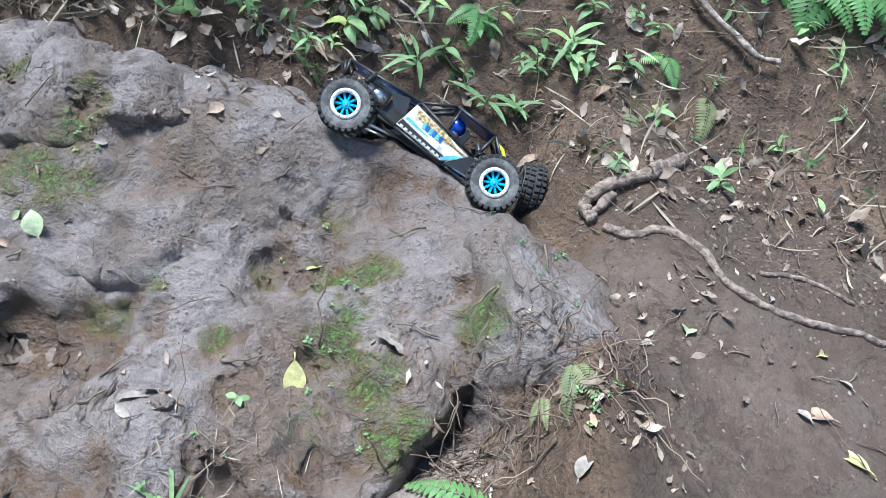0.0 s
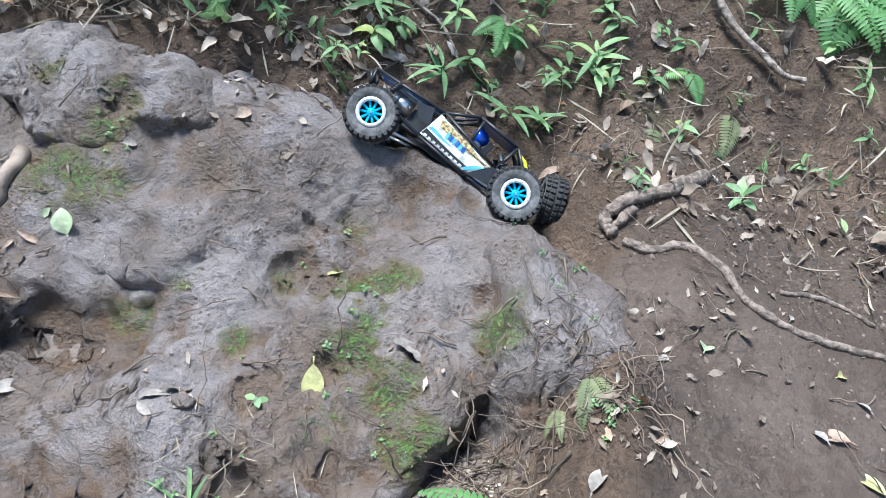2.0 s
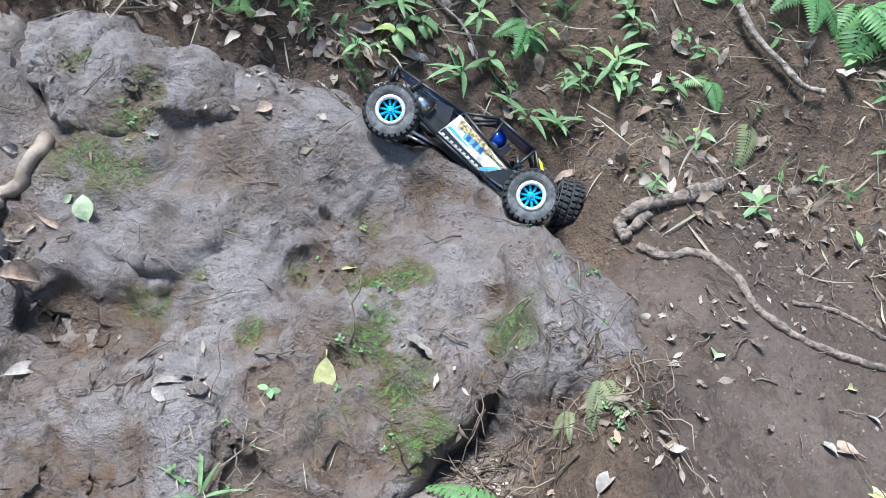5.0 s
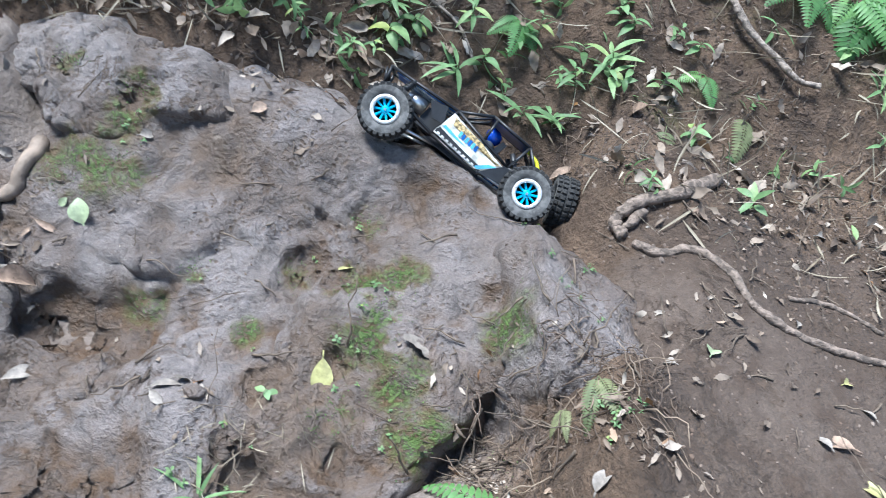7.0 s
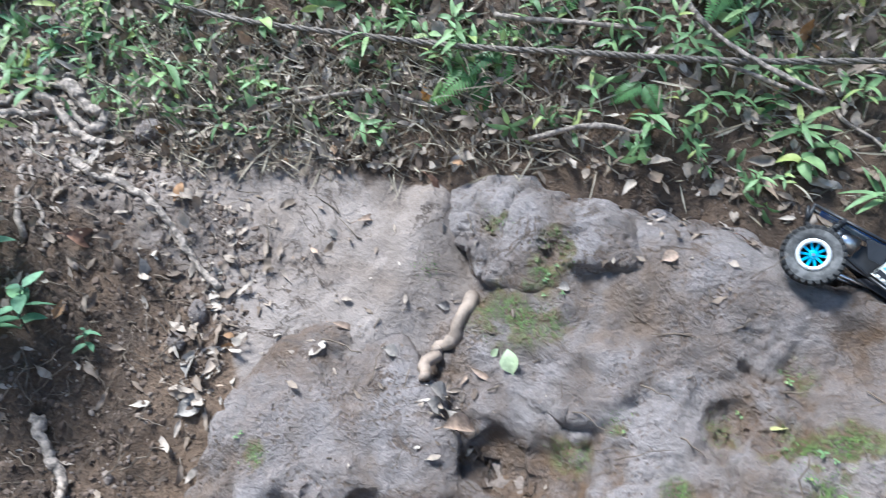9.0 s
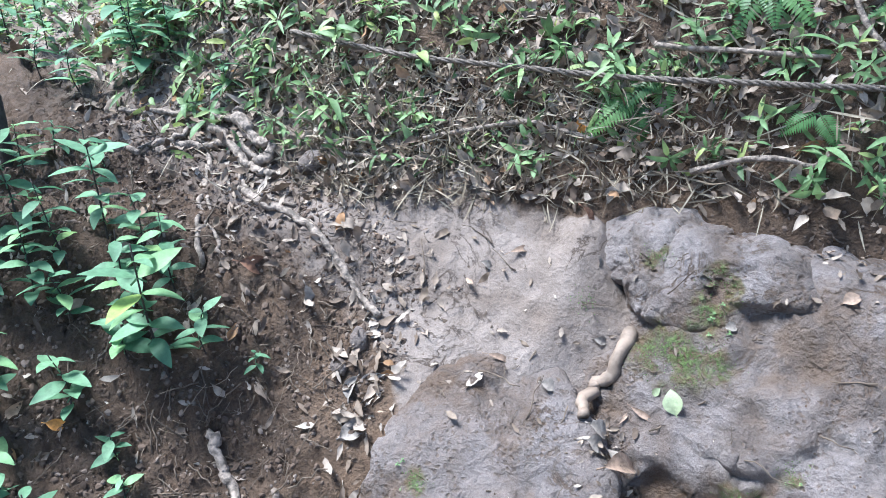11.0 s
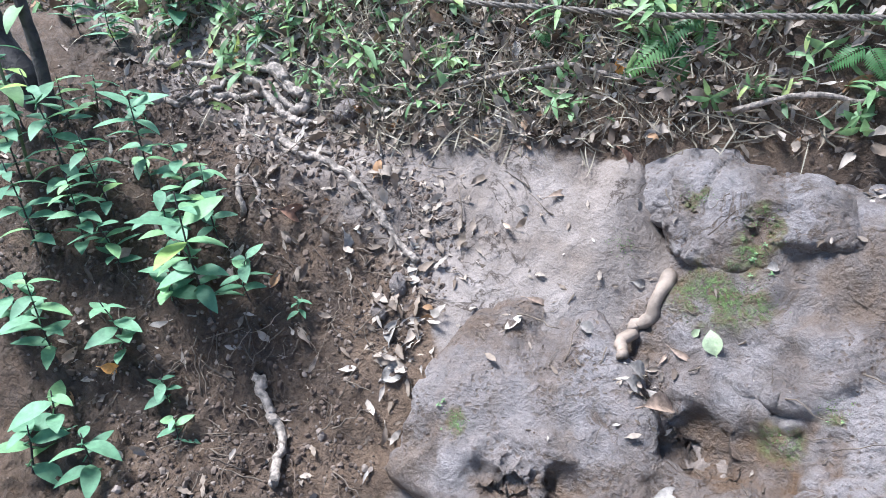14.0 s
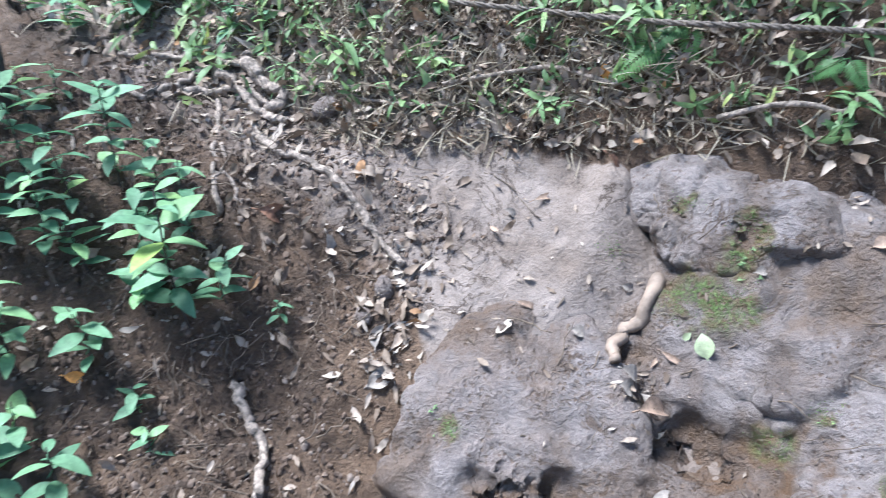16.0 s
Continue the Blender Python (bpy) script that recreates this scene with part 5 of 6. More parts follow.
root([(-0.507, 1.572, 0.575), (-0.439, 1.561, 0.495), (-0.359, 1.558, 0.466), (-0.282, 1.560, 0.439)], 0.0055, VINE, "vine", lift=1)
root([(-0.56, 1.62, 0.70), (-0.50, 1.56, 0.60), (-0.42, 1.55, 0.53), (-0.30, 1.53, 0.47), (-0.22, 1.53, 0.44)], 0.006, VINE, "vine", lift=1)

rope_line = catmull([(-1.718, 1.172, 0.596), (-1.417, 1.253, 0.543), (-1.161, 1.350, 0.517), (-0.912, 1.396, 0.501), (-0.689, 1.439, 0.498), (-0.535, 1.481, 0.494), (-0.35, 1.56, 0.49), (-0.1, 1.64, 0.50)], 24)
strands = []
for s in range(3):
    pts = []
    for i, p in enumerate(rope_line):
        a = i * 0.75 + s * 2.094
        pts.append(p + Vector((0, math.cos(a), math.sin(a))) * 0.0034)
    strands.append(tube_vf(pts, 0.0036, 6))
thing("rope", mesh_of("rope", *join(*strands), ROPE), "weathered grey twisted rope strung along the bank", "rope")

# ---- saplings and trees ----
def sapling(points, r, label, mat=None, leaves=0, seed=0):
    ob = tagged(new("sapling"), label, "tree", "saplings")
    part("trunk", mesh_of("trunk", *tube_vf(catmull(points, 6), r, 12, 0.7, 0.08, seed), mat or DARK_BARK), ob, "dark rough trunk")
    g = random.Random(seed)
    if leaves:
        sh = mesh_of("leaf", *blade_vf(0.10, 0.04, 0.8, 0.2, 0.42, 8, 0.02, 0.015, 4), LEAF)
        for i in range(leaves):
            t = g.uniform(0.2, 0.9)
            p = Vector(points[0]).lerp(Vector(points[-1]), t)
            part("leaf", sh, ob, "", Matrix.Translation(p) @ Matrix.Rotation(g.uniform(0, 6.28), 4, "Z") @ Matrix.Rotation(g.uniform(-0.5, 0.5), 4, "Y"))
    return ob


sapling([(-2.22, 0.62, 0.25), (-2.20, 0.60, 0.40), (-2.27, 0.58, 0.52), (-2.25, 0.56, 0.8), (-2.28, 0.56, 1.7)], 0.036, "dark crooked sapling trunk beside the mound", None, 0, 1)
sapling([(-2.10, 0.60, 0.22), (-2.09, 0.60, 0.45), (-2.10, 0.59, 0.7), (-2.11, 0.6, 1.6)], 0.016, "thin dark sapling with a few broad leaves", None, 6, 2)
sapling([(-1.95, 0.47, 0.15), (-1.95, 0.47, 0.4), (-1.97, 0.46, 0.62), (-1.98, 0.46, 0.9)], 0.004, "slender green sapling stem", STEM, 5, 3)


def make_tree(seed, height, r):
    h = random.Random(seed)
    ob = tagged(new("tree"), "slim forest tree with a leafy crown, beyond the trail or added for shade", "tree", "forest trees")
    top = Vector((h.uniform(-0.3, 0.3), h.uniform(-0.3, 0.3), height))
    pts = catmull([(0, 0, -0.1), top * 0.35 + Vector((h.uniform(-0.1, 0.1), 0, 0)), top * 0.7, top], 5)
    part("trunk", mesh_of("trunk", *tube_vf(pts, r, 12, 0.35, 0.06, seed), DARK_BARK), ob, "dark rough trunk")
    limbs, leaves = [], Heap()
    for i in range(14):
        t = h.uniform(0.45, 1.0)
        a = h.uniform(0, 6.28)
        p = top * t
        e = p + Vector((math.cos(a), math.sin(a), h.uniform(0.1, 0.6))) * h.uniform(0.5, 1.1)
        limbs.append(tube_vf(catmull([p, p.lerp(e, 0.5) + Vector((0, 0, 0.06)), e], 4), r * 0.3, 6, 0.3))
        for j in range(70):
            q = p.lerp(e, h.uniform(0.4, 1.1)) + Vector((h.gauss(0, 0.16), h.gauss(0, 0.16), h.gauss(0, 0.12)))
            s = h.uniform(0.06, 0.12)
            leaves.add(blade_vf(s, s * 0.4, 0.7, 0.2, 0.4, 3), Matrix.Translation(q) @ Matrix.Rotation(h.uniform(0, 6.28), 4, "Z") @ Matrix.Rotation(h.uniform(-0.6, 0.8), 4, "Y"))
    part("limbs", mesh_of("limbs", *join(*limbs), DARK_BARK), ob)
    part("crown", mesh_of("crown", leaves.v, leaves.f, LEAF_BITS), ob, "green leafy crown")["kind"] = "stuff"
    return ob


TREES = [make_tree(71, 3.4, 0.07), make_tree(72, 4.2, 0.09), make_tree(73, 2.8, 0.045)]
for i, (x, y, k) in enumerate(((-5.6, 2.4, 0), (-6.6, 3.6, 1), (-5.2, 3.6, 2), (-6.9, 1.5, 2), (-8.2, 2.6, 0), (-8.0, 4.6, 1), (-4.6, 4.6, 0), (-9.4, 3.2, 1), (-7.0, 5.6, 2), (-3.2, 5.0, 1), (-0.8, 4.4, 0), (0.9, 4.2, 1), (2.4, 3.6, 0), (-10.5, 1.8, 0), (-9.6, 6.4, 1))):
    m = turned(x, y, i * 1.7, 0, 1.0, 0, 1)
    if i < 3:
        TREES[k].matrix_basis = m
    else:
        copy_thing(TREES[k], m)
# added unseen tree, leaning over so its crown shades bank and rocks
for x, y, k, lean in ((-1.0, 2.45, 0, 0.45),):
    copy_thing(TREES[k], turned(x, y, -2.03, lean, 1.0, 0, 1))


# ---- litter, straw, crumbs and twigs ----
def scatter(count, seed, where, build, heap, lift=0.003, tilt=0.35):
    g = random.Random(seed)
    made, tries = 0, 0
    while made < count and tries < count * 12:
        tries += 1
        x, y = where(g)
        p, n = rest(x, y)
        vf = build(g, p, n)
        if vf is None:
            continue
        heap.add(vf, lay(p + n * lift, n, g.uniform(0, 6.283), g.gauss(0, tilt), g.gauss(0, tilt)))
        made += 1


def on_bank(g):
    return g.uniform(-2.6, 1.1), g.uniform(1.0, 2.0)


def bank_leaf(g, p, n):
    high = p.z - bank_height(p.x)
    if high < (0.0 if p.x < -0.7 else 0.03) or (p.x > -0.15 and g.random() > 0.13) or not on_soil(p):
        return None
    return dead_leaf_vf(g, g.uniform(0.018, 0.062))


litter = Heap()
scatter(8500, 1, on_bank, bank_leaf, litter, 0.005, 0.5)
scatter(2600, 31, lambda g: (g.uniform(-4.2, -1.55), g.uniform(0.85, 2.6)), lambda g, p, n: dead_leaf_vf(g, g.uniform(0.02, 0.075)), litter, 0.006, 0.45)
scatter(1500, 33, lambda g: (g.uniform(-1.6, -0.7), g.uniform(1.02, 1.58)), lambda g, p, n: dead_leaf_vf(g, g.uniform(0.012, 0.05)) if 0.0 < p.z - bank_height(p.x) < 0.3 and on_soil(p) else None, litter, 0.006, 0.55)
scatter(450, 34, lambda g: (g.uniform(-2.7, -1.6), g.uniform(0.86, 1.5)), lambda g, p, n: dead_leaf_vf(g, g.uniform(0.012, 0.05)), litter, 0.005, 0.4)
litter.done("bank_litter", LITTER, "dry brown and grey fallen leaves strewn over the bank", "leaf litter")

mound_litter = Heap()
scatter(520, 2, lambda g: (g.uniform(-2.4, -1.22), g.uniform(0.35, 1.15)), lambda g, p, n: dead_leaf_vf(g, g.uniform(0.008, 0.05)), mound_litter, 0.003, 0.3)
for x, y, r, k in ((-1.17, 0.80, 0.035, 26), (-1.20, 0.83, 0.04, 22), (-1.15, 0.98, 0.07, 40), (-1.30, 0.90, 0.09, 34), (-1.40, 0.85, 0.10, 34), (-1.19, 0.90, 0.04, 22)):
    scatter(k, int(-x * 1000), lambda g: (g.gauss(x, r), g.gauss(y, r)), lambda g, p, n: dead_leaf_vf(g, g.uniform(0.016, 0.055)), mound_litter, 0.006, 0.45)
scatter(220, 37, lambda g: (g.uniform(-2.2, -1.45), g.uniform(0.62, 1.0)), lambda g, p, n: dead_leaf_vf(g, g.uniform(0.012, 0.055)), mound_litter, 0.004, 0.35)
mound_litter.done("mound_litter", LITTER, "small dry leaves and bark scraps on dark soil", "leaf litter")

trail_litter = Heap()
for x, y, r, k, a, b in ((-1.32, 1.02, 0.035, 60, 0.006, 0.024), (-1.0, 1.06, 0.10, 26, 0.008, 0.03), (0.42, 1.04, 0.045, 26, 0.012, 0.034), (0.6, 0.98, 0.17, 16, 0.006, 0.02), (-0.34, 0.85, 0.035, 14, 0.012, 0.03), (0.12, 0.88, 0.07, 60, 0.01, 0.035),
                         (0.30, 0.80, 0.05, 40, 0.01, 0.03), (-0.42, 1.36, 0.09, 40, 0.012, 0.04), (-0.9, 1.14, 0.16, 30, 0.006, 0.018), (-0.3, 1.05, 0.3, 40, 0.005, 0.014), (0.5, 1.32, 0.15, 14, 0.006, 0.025), (0.75, 1.4, 0.2, 12, 0.006, 0.025), (-0.73, 0.99, 0.03, 30, 0.012, 0.035)):
    scatter(k, int(abs(x) * 991 + y * 77), lambda g: (g.gauss(x, r), g.gauss(y, r)), lambda g, p, n: dead_leaf_vf(g, g.uniform(a, b)), trail_litter, 0.003, 0.25)
trail_litter.done("trail_litter", LITTER, "scraps of dry leaf scattered over trail and rocks", "leaf litter")


def straw_vf(g, p, n):
    high = p.z - bank_height(p.x)
    if high < 0.02 or (p.x > -0.2 and g.random() > 0.3) or not on_soil(p):
        return None
    return blade_vf(g.uniform(0.03, 0.13), g.uniform(0.0016, 0.005), g.uniform(-1.5, 1.5), 0.3, 0.4, 5, 0, 0)


straw = Heap()
scatter(6500, 3, on_bank, straw_vf, straw, 0.006, 0.6)
scatter(120, 6, lambda g: (g.gauss(-0.23, 0.04), g.gauss(0.79, 0.04)), lambda g, p, n: blade_vf(g.uniform(0.02, 0.06), 0.0016, g.uniform(-1, 1), 0.3, 0.4, 5), straw, 0.006, 0.5)
scatter(1900, 35, lambda g: (g.uniform(-1.6, -0.7), g.uniform(1.02, 1.58)), lambda g, p, n: blade_vf(g.uniform(0.03, 0.12), g.uniform(0.0016, 0.0045), g.uniform(-1.5, 1.5), 0.3, 0.4, 5) if -0.01 < p.z - bank_height(p.x) < 0.26 and on_soil(p) else None, straw, 0.008, 0.7)
scatter(450, 36, lambda g: (g.uniform(-2.6, -1.6), g.uniform(0.86, 1.4)), lambda g, p, n: blade_vf(g.uniform(0.03, 0.14), g.uniform(0.002, 0.006), g.uniform(-0.8, 0.8), 0.3, 0.4, 5), straw, 0.006, 0.3)
straw.done("dry_straw", STRAW, "dry grass stems and rootlets tangled on the bank", "dry grass")

bits = Heap()


def green_bit(g, p, n):
    high = p.z - bank_height(p.x)
    if high < 0.05 or (p.x > -0.25 and g.random() > 0.10):
        return None
    size = g.uniform(0.025, 0.062)
    wide = g.uniform(0.18, 0.34)
    turn = g.uniform(0, 6.28)
    return join(*[placed(blade_vf(size * g.uniform(0.7, 1.1), size * wide, g.uniform(0.3, 1.3), 0.3, 0.4, 5), Matrix.Translation((0, 0, 0.006 * i)) @ Matrix.Rotation(turn + 2.4 * i, 4, "Z") @ Matrix.Rotation(-g.uniform(0.0, 0.9), 4, "Y")) for i in range(g.choice((1, 2, 4, 6)))])


scatter(1600, 7, on_bank, green_bit, bits, 0.010, 0.6)
scatter(1700, 9, lambda g: (g.uniform(-4.5, -1.8), g.uniform(0.9, 3.0)), lambda g, p, n: blade_vf(g.uniform(0.03, 0.09), g.uniform(0.01, 0.025), 0.8, 0.3, 0.4, 5), bits, 0.02, 0.6)
bits.done("undergrowth_leaves", LEAF_BITS, "small green leaves of low undergrowth on the bank", "undergrowth")


def crumb_vf(g, size):
    v, f = BALL_SMALL
    k = [g.uniform(0.7, 1.25) for _ in v]
    sx, sy, sz = g.uniform(0.8, 1.3), g.uniform(0.7, 1.1), g.uniform(0.5, 0.8)
    return [(a * size * q * sx, b * size * q * sy, c * size * q * sz) for (a, b, c), q in zip(v, k)], f


bm = bmesh.new()
bmesh.ops.create_icosphere(bm, subdivisions=1, radius=1.0)
BALL_SMALL = ([tuple(q.co) for q in bm.verts], [tuple(q.index for q in p.verts) for p in bm.faces])
bm.free()
crumbs = Heap()
size = lambda g: min(0.009, 0.0014 + abs(g.gauss(0, 0.0018)))
scatter(2600, 13, lambda g: (g.uniform(0.25, 1.05), g.uniform(1.18, 1.7)), lambda g, p, n: crumb_vf(g, size(g)) if on_soil(p) else None, crumbs, 0.0, 0.3)
scatter(5200, 14, lambda g: (g.uniform(-2.1, -1.15), g.uniform(0.3, 1.05)), lambda g, p, n: crumb_vf(g, size(g) * 1.6) if on_soil(p) else None, crumbs, 0.0, 0.3)
scatter(1700, 15, lambda g: (g.uniform(-1.1, 0.3), g.uniform(1.31, 1.5)), lambda g, p, n: crumb_vf(g, size(g)) if on_soil(p) else None, crumbs, 0.0, 0.3)
scatter(900, 16, lambda g: (g.uniform(0.2, 0.95), g.uniform(0.75, 1.2)), lambda g, p, n: crumb_vf(g, size(g) * 0.7), crumbs, 0.0, 0.3)
scatter(420, 17, lambda g: (g.uniform(-1.2, 0.3), g.uniform(0.72, 1.3)), lambda g, p, n: crumb_vf(g, size(g) * 0.55), crumbs, -0.0004, 0.3)
crumbs.done("soil_crumbs", CRUMB, "crumbs of brown soil and grit", "soil", False)

twigs = Heap()


def twig_vf(g, p=None, n=None):
    length = g.uniform(0.02, 0.11)
    pts = [(length * i / 5, g.uniform(-0.06, 0.06) * length, g.uniform(0, 0.06) * length) for i in range(6)]
    return tube_vf(pts, g.uniform(0.0006, 0.0022), 5, 0.5)


scatter(420, 21, lambda g: (g.uniform(-2.0, -1.2), g.uniform(0.4, 1.1)), twig_vf, twigs, 0.003, 0.15)
scatter(70, 22, lambda g: (g.uniform(0.28, 1.0), g.uniform(0.8, 1.6)), twig_vf, twigs, 0.002, 0.12)
scatter(70, 23, lambda g: (g.uniform(-1.1, 0.2), g.uniform(0.8, 1.25)), twig_vf, twigs, 0.002, 0.08)
scatter(200, 24, on_bank, twig_vf, twigs, 0.006, 0.3)
scatter(60, 25, lambda g: (g.gauss(0.14, 0.06), g.gauss(0.9, 0.05)), twig_vf, twigs, 0.006, 0.3)
twigs.done("twigs", TWIG, "thin dry twigs and rootlets on the ground", "twigs")

# tangled rootlets in the recess under the large boulder
rootlets = Heap()


def rootlet_vf(g, p=None, n=None):
    length, a, q, pts = g.uniform(0.03, 0.10), 0.0, Vector((0, 0, 0)), []
    for i in range(7):
        pts.append(tuple(q))
        a += g.gauss(0, 0.45)
        q = q + Vector((math.cos(a), math.sin(a), g.gauss(0.04, 0.22))) * (length / 6)
    return tube_vf(pts, g.uniform(0.0005, 0.0014), 4, 0.5)


scatter(240, 64, lambda g: (g.gauss(0.16, 0.055), g.gauss(0.87, 0.06)), rootlet_vf, rootlets, 0.003, 0.3)
scatter(55, 65, lambda g: (g.gauss(0.30, 0.03), g.gauss(0.83, 0.05)), rootlet_vf, rootlets, 0.003, 0.3)
scatter(130, 66, lambda g: (g.gauss(-1.45, 0.15), g.gauss(0.70, 0.12)), rootlet_vf, rootlets, 0.003, 0.2)
scatter(380, 67, lambda g: (g.uniform(-0.3, 1.0), g.uniform(1.36, 1.85)), rootlet_vf, rootlets, 0.003, 0.25)
scatter(500, 68, lambda g: (g.uniform(-1.7, -0.3), g.uniform(1.1, 1.6)), lambda g, p, n: rootlet_vf(g) if on_soil(p) and p.z > bank_height(p.x) - 0.02 else None, rootlets, 0.003, 0.3)
rootlets.done("rootlets", leaf_material("rootlet", [(0.0, (0.05, 0.033, 0.024)), (0.6, (0.13, 0.09, 0.065)), (1.0, (0.24, 0.18, 0.13))], 0.8, 0.0, island=True), "thin brown rootlets hanging in the soil", "rootlets")

# moss as tiny upright leaves where it grows thick
moss = Heap()
g = random.Random(77)
for x, y, z, r in MOSS:
    for i in range(int(26000 * r * r) + 40):
        q = Vector((x + g.gauss(0, r * 0.42), y + g.gauss(0, r * 0.42), z + g.gauss(0, r * 0.3)))
        p, n = nearest(q)
        if (p - q).length > r:
            continue
        s = g.uniform(0.0014, 0.0036)
        moss.add(blade_vf(s, s * 0.7, 0.8, 0.3, 0.45, 2), lay(p + n * 0.0012, n, g.uniform(0, 6.28), -g.uniform(0.1, 1.0)))
moss.done("moss", leaf_material("moss_leaf", [(0.0, (0.06, 0.115, 0.025)), (0.6, (0.12, 0.20, 0.055)), (1.0, (0.21, 0.32, 0.10))], 0.6, 0.3, island=True), "tiny green moss and seed leaves on the boulders", "moss")


# ---- seedlings on the rocks ----
def make_seedling(seed, leaves, size):
    h = random.Random(seed)
    ob = tagged(new("seedling"), "tiny bright green seedling growing on the boulder", "plant", "seedlings")
    part("stem", mesh_of("stem", *tube_vf([(0, 0, -0.004), (0.002, 0, size * 0.5), (0, 0.002, size)], 0.0007, 4), STEM), ob)
    me = mesh_of("leaf", *blade_vf(size * 0.75, size * 0.42, 0.6, 0.2, 0.5, 5, 0.02, 0.002, seed), LEAF)
    for i in range(leaves):
        part("leaf", me, ob, "", Matrix.Translation((0, 0, size * (0.3 + 0.7 * i / leaves))) @ Matrix.Rotation(i * 2.4, 4, "Z") @ Matrix.Rotation(h.uniform(-0.6, 0.1), 4, "Y"))
    return ob


SEEDLINGS = [make_seedling(61, 5, 0.018), make_seedling(62, 7, 0.014), make_seedling(63, 4, 0.026)]
plots = [(-0.108, 1.04, 0.02, 5), (0.180, 1.037, 0.022, 7), (0.212, 1.086, 0.015, 4), (-0.181, 1.194, 0.012, 3), (-0.099, 0.94, 0.02, 4), (-0.227, 0.894, 0.01, 1), (-0.266, 0.976, 0.008, 1), (-0.429, 1.073, 0.01, 2), (-0.075, 1.107, 0.015, 3), (0.251, 1.001, 0.01, 2),
         (0.272, 0.812, 0.014, 14), (-0.028, 0.837, 0.03, 5), (-0.24, 1.155, 0.01, 2), (0.115, 1.109, 0.01, 2), (-0.62, 1.19, 0.02, 5), (-1.03, 0.76, 0.012, 3), (-0.25, 0.79, 0.03, 6)]
h = random.Random(19)
n_made = 0
for x, y, r, k in plots:
    for i in range(k):
        m = turned(h.gauss(x, r), h.gauss(y, r), h.uniform(0, 6.28), 0, h.uniform(0.4, 0.9), 0, 0.3)
        if n_made < 3:
            SEEDLINGS[n_made].matrix_basis = m
        else:
            copy_thing(SEEDLINGS[h.randrange(3)], m)
        n_made += 1
sprout = make_seedling(64, 3, 0.045)
tagged(sprout, "green sprout with three leaves on the boulder")
sprout.matrix_basis = turned(-0.222, 0.885, 0.5, 0, 0.6, 0, 0.4)

# grass blades at the foot of the large boulder
tuft = tagged(new("grass_tuft"), "long bright green grass blades at the boulder's foot", "grass")
tuft.matrix_basis = turned(-0.262, 0.752, 0, 0, 1, 0, 1)
for i, (a, e, s) in enumerate(((2.0, 1.15, 0.10), (0.3, 0.7, 0.07), (3.0, 0.8, 0.08), (1.2, 1.3, 0.06), (4.0, 0.9, 0.05))):
    part("blade", mesh_of("blade", *blade_vf(s, 0.0065, 0.7, 0.35, 0.35, 8), LEAF), tuft, "", Matrix.Rotation(a, 4, "Z") @ Matrix.Rotation(-e, 4, "Y"))


# ---- single leaves that stand out ----
def single_leaf(x, y, size, width, yaw, mat, label, droop=0.3, fold=0.25, lift=0.004, tilt=0.0, name="fallen_leaf", wave=0.03):
    p, n = rest(x, y)
    me = mesh_of(name, *blade_vf(size, width, droop, fold, 0.5, 9, wave, size * 0.18, int(abs(x) * 1000)), mat)
    return thing(name, me, label, "leaf", "fallen leaves", m=lay(p + n * lift, n, yaw, tilt) @ Matrix.Translation((-size * 0.5, 0, 0)))


YEL, TAN, PALE, BRN = "yellow fallen leaf lying on the boulder", "curled tan dry leaf on the ground", "pale dry leaf on the trodden ground", "brown dry leaf on the ground"
single_leaf(-0.150, 0.918, 0.066, 0.034, -1.35, YELLOW_LEAF, YEL)
single_leaf(-0.023, 0.975, 0.060, 0.036, 2.9, PALE_LEAF, "crumpled pale brown leaf on the boulder", 0.5, 0.4, 0.008, 0, "fallen_leaf", 0.12)
single_leaf(-0.179, 1.120, 0.032, 0.013, 0.1, YELLOW_LEAF, "small yellow leaf on the boulder")
single_leaf(-0.641, 1.09, 0.048, 0.036, 2.0, LIME_LEAF, "fading pale green leaf on the boulder", 0.5, 0.5, 0.01)
single_leaf(-0.676, 1.096, 0.022, 0.014, 1.0, LIME_LEAF, "small fading green leaf on the boulder")
for x, y, s, w, a, mat, lab in ((0.41, 1.268, 0.082, 0.026, 0.1, TAN_LEAF, TAN), (0.671, 1.491, 0.05, 0.018, -0.5, TAN_LEAF, TAN), (0.752, 1.531, 0.055, 0.022, 0.9, TAN_LEAF, TAN), (0.674, 1.384, 0.045, 0.018, 0.5, PALE_LEAF, PALE), (0.419, 1.012, 0.028, 0.024, 1.2, LIME_LEAF, "round yellow-green leaf on the trail"), (0.353, 0.982, 0.024, 0.016, 2.6, PALE_LEAF, PALE),
                                (0.654, 1.061, 0.028, 0.016, 0.6, YELLOW_LEAF, "yellow leaf on the trodden trail"), (0.672, 1.013, 0.03, 0.014, 2.3, PALE_LEAF, PALE), (0.601, 0.934, 0.055, 0.026, 2.9, TAN_LEAF, TAN), (0.578, 0.925, 0.03, 0.018, 2.4, PALE_LEAF, PALE), (0.252, 0.742, 0.040, 0.024, 1.2, PALE_LEAF, PALE)):
    single_leaf(x, y, s, w, a, mat, lab, 0.8, 0.5, 0.006)
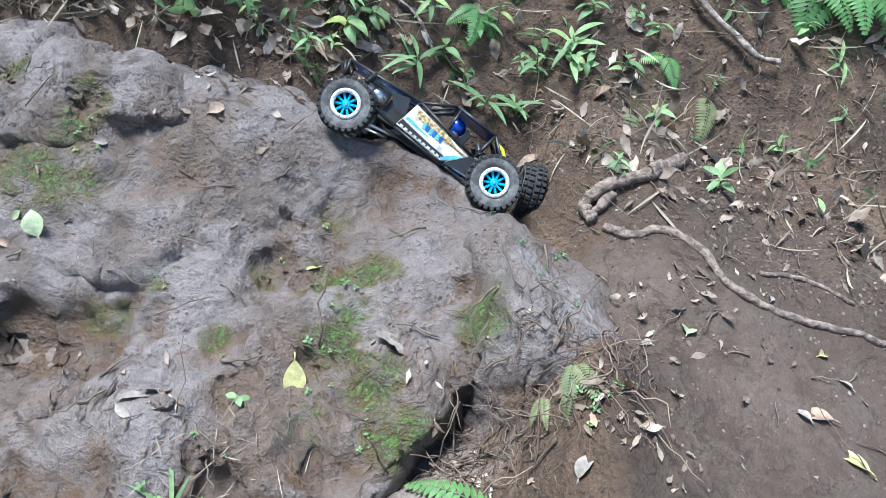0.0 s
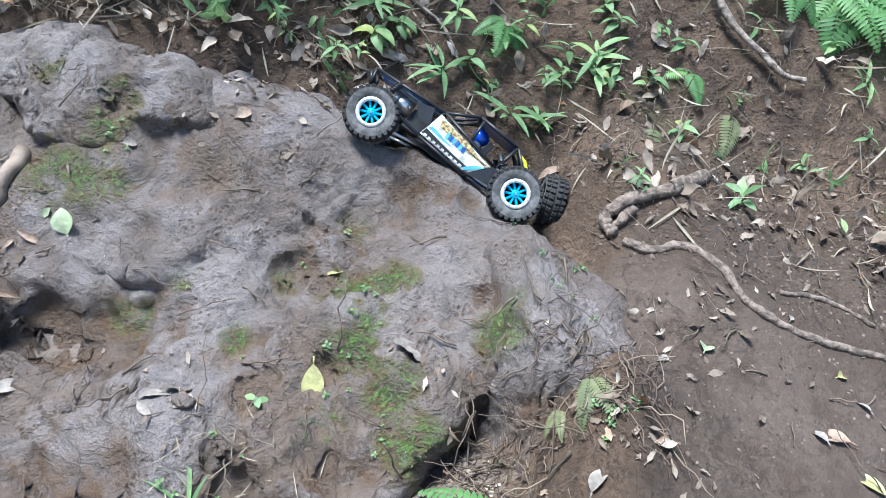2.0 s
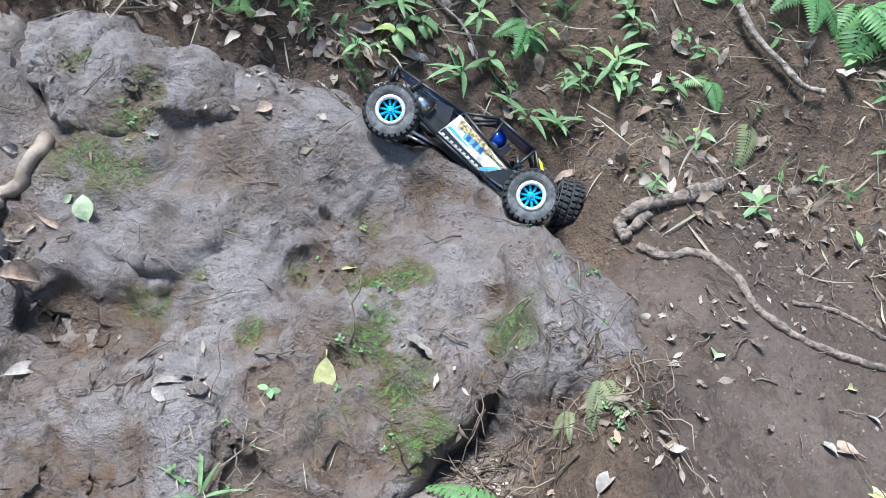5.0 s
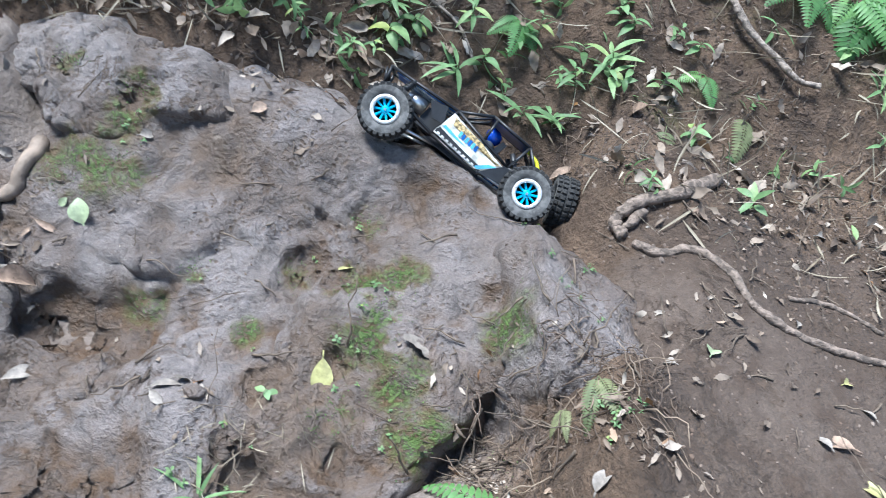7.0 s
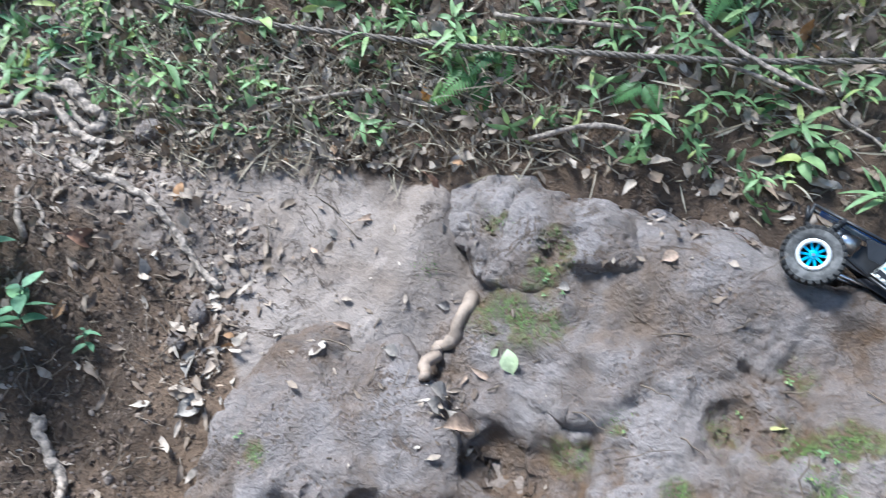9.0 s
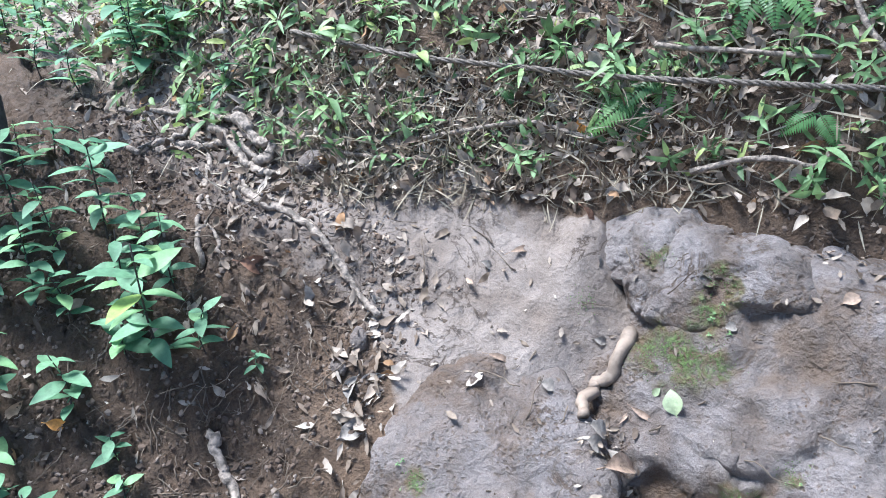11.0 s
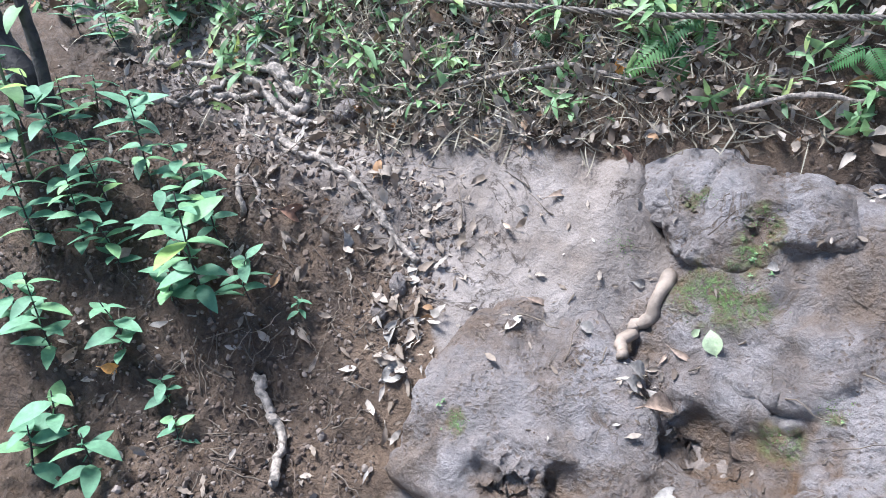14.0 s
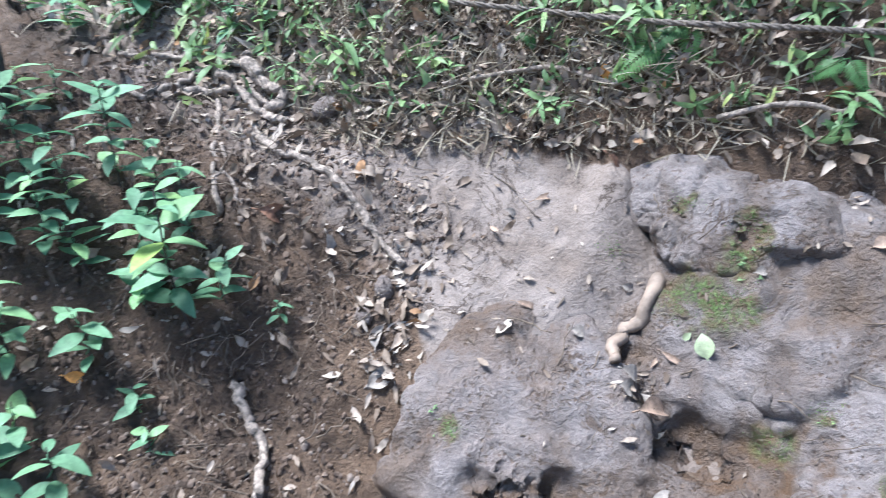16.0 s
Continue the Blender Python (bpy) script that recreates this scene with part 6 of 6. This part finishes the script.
for x, y, s, w, a, mat, lab in ((0.578, 1.135, 0.02, 0.012, 1.2, PALE_LEAF, PALE), (0.645, 0.885, 0.055, 0.022, 2.5, YELLOW_LEAF, "yellow leaf on the trodden trail"), (-0.587, 1.205, 0.03, 0.02, 0.7, PALE_LEAF, PALE), (-0.41, 1.279, 0.032, 0.026, 0.7, TAN_LEAF, TAN), (-0.542, 1.40, 0.06, 0.022, 0.5, TAN_LEAF, TAN),
                                (-0.30, 1.36, 0.035, 0.012, -0.2, BROWN_LEAF, BRN), (-0.36, 0.85, 0.045, 0.018, 0.6, PALE_LEAF, PALE), (-0.345, 0.87, 0.035, 0.018, 1.0, PALE_LEAF, PALE), (-0.36, 0.82, 0.035, 0.014, -0.6, PALE_LEAF, PALE), (-0.62, 0.905, 0.065, 0.026, 0.8, PALE_LEAF, "grey-white curled leaf in the gap between boulders")):
    single_leaf(x, y, s, w, a, mat, lab, 0.6, 0.4, 0.006)
for x, y, s, w, a, mat, lab in ((-0.735, 0.98, 0.045, 0.034, 0.3, PALE_LEAF, PALE), (-0.864, 1.214, 0.028, 0.014, -0.5, PALE_LEAF, "white leaf on the boulder on the crest"), (-1.083, 1.128, 0.03, 0.02, 0.2, PALE_LEAF, PALE),
                                (-0.818, 1.154, 0.032, 0.018, 0.1, PALE_LEAF, PALE), (-1.03, 1.195, 0.075, 0.016, 0.9, TAN_LEAF, "long strip of pale bark on the trail"), (-1.464, 0.818, 0.085, 0.04, 0.3, BROWN_LEAF, "large brown leaf on the muddy mound"), (-1.366, 0.865, 0.065, 0.026, -0.2, PALE_LEAF, PALE), (-0.918, 1.27, 0.06, 0.03, 0.2, BROWN_LEAF, BRN), (-1.17, 0.79, 0.06, 0.038, 0.8, PALE_LEAF, PALE)):
    single_leaf(x, y, s, w, a, mat, lab, 0.9, 0.5, 0.008, 0, "fallen_leaf", 0.08)
for x, y, s, w, a, mat, lab in ((-1.063, 1.374, 0.055, 0.048, -0.6, PALE_LEAF, "large cream leaf caught on the bank"), (-1.0, 1.37, 0.04, 0.026, -1.0, ORANGE_LEAF, "small orange leaf on the bank"), (-1.644, 0.43, 0.045, 0.024, 0.2, ORANGE_LEAF, "orange leaf hanging on the muddy mound"), (-1.21, 0.83, 0.055, 0.03, 2.0, PALE_LEAF, PALE),
                                (-1.194, 0.566, 0.04, 0.028, 1.0, PALE_LEAF, PALE), (-1.155, 0.68, 0.03, 0.008, 1.6, PALE_LEAF, "white sliver of leaf on the mud"), (-0.97, 1.02, 0.06, 0.014, 0.3, TAN_LEAF, TAN), (-0.858, 1.017, 0.032, 0.026, 0.2, PALE_LEAF, PALE), (0.18, 1.45, 0.07, 0.03, 0.2, TAN_LEAF, TAN), (0.28, 1.49, 0.08, 0.03, 2.8, TAN_LEAF, TAN)):
    single_leaf(x, y, s, w, a, mat, lab, 0.7, 0.45, 0.01, 0.1, "fallen_leaf", 0.06)
single_leaf(-0.695, 0.975, 0.095, 0.042, 1.25, TAN_LEAF, "large pinkish tan leaf in the gap between boulders", 0.7, 0.6, 0.03, -0.35)
single_leaf(-0.745, 1.0, 0.05, 0.036, 0.4, PALE_LEAF, PALE, 0.8, 0.5, 0.018)
single_leaf(-0.72, 0.985, 0.045, 0.03, 2.2, PALE_LEAF, PALE, 0.9, 0.5, 0.02)
for x, y, s, w, a in ((-0.69, 1.073, 0.05, 0.012, -0.3), (-0.72, 1.06, 0.03, 0.008, 1.4)):
    single_leaf(x, y, s, w, a, TAN_LEAF, "strip of dry bark lying on the boulder", 0.1, 0.6, 0.004, 0, "bark_strip")


# ---- loose stones ----
def stone(x, y, r, squash, seed, label, sink=0.35):
    p, n = rest(x, y)
    d, f = BALL[5]
    k = 1 + 0.16 * fbm(d * 1.3 + seed, 1.0, 3, seed) + 0.05 * fbm(d * 5.0 + seed, 1.0, 3, seed + 3)
    q = d * k[:, None] * r * np.array((1.15, 0.9, squash))
    me = mesh_of("stone", q.tolist(), f, ROCK)
    put_attribute(me, "dirt", 0.45 + 0.5 * smooth(0.1, -0.7, d[:, 2]))
    put_attribute(me, "moss", np.zeros(len(d)))
    return thing("stone", me, label, "stone", "loose stones", m=lay(p + n * r * squash * (1 - 2 * sink), n, seed))


STONE = "small grey-brown stone half sunk in the soil"
for i, (x, y, r, q) in enumerate(((-1.551, 1.065, 0.032, 0.8), (-1.239, 0.885, 0.022, 0.7), (-1.25, 0.835, 0.018, 0.7), (-1.615, 1.07, 0.02, 0.7), (0.80, 1.335, 0.016, 0.6), (-0.315, 0.84, 0.016, 0.6))):
    stone(x, y, r, q, i + 1, STONE)
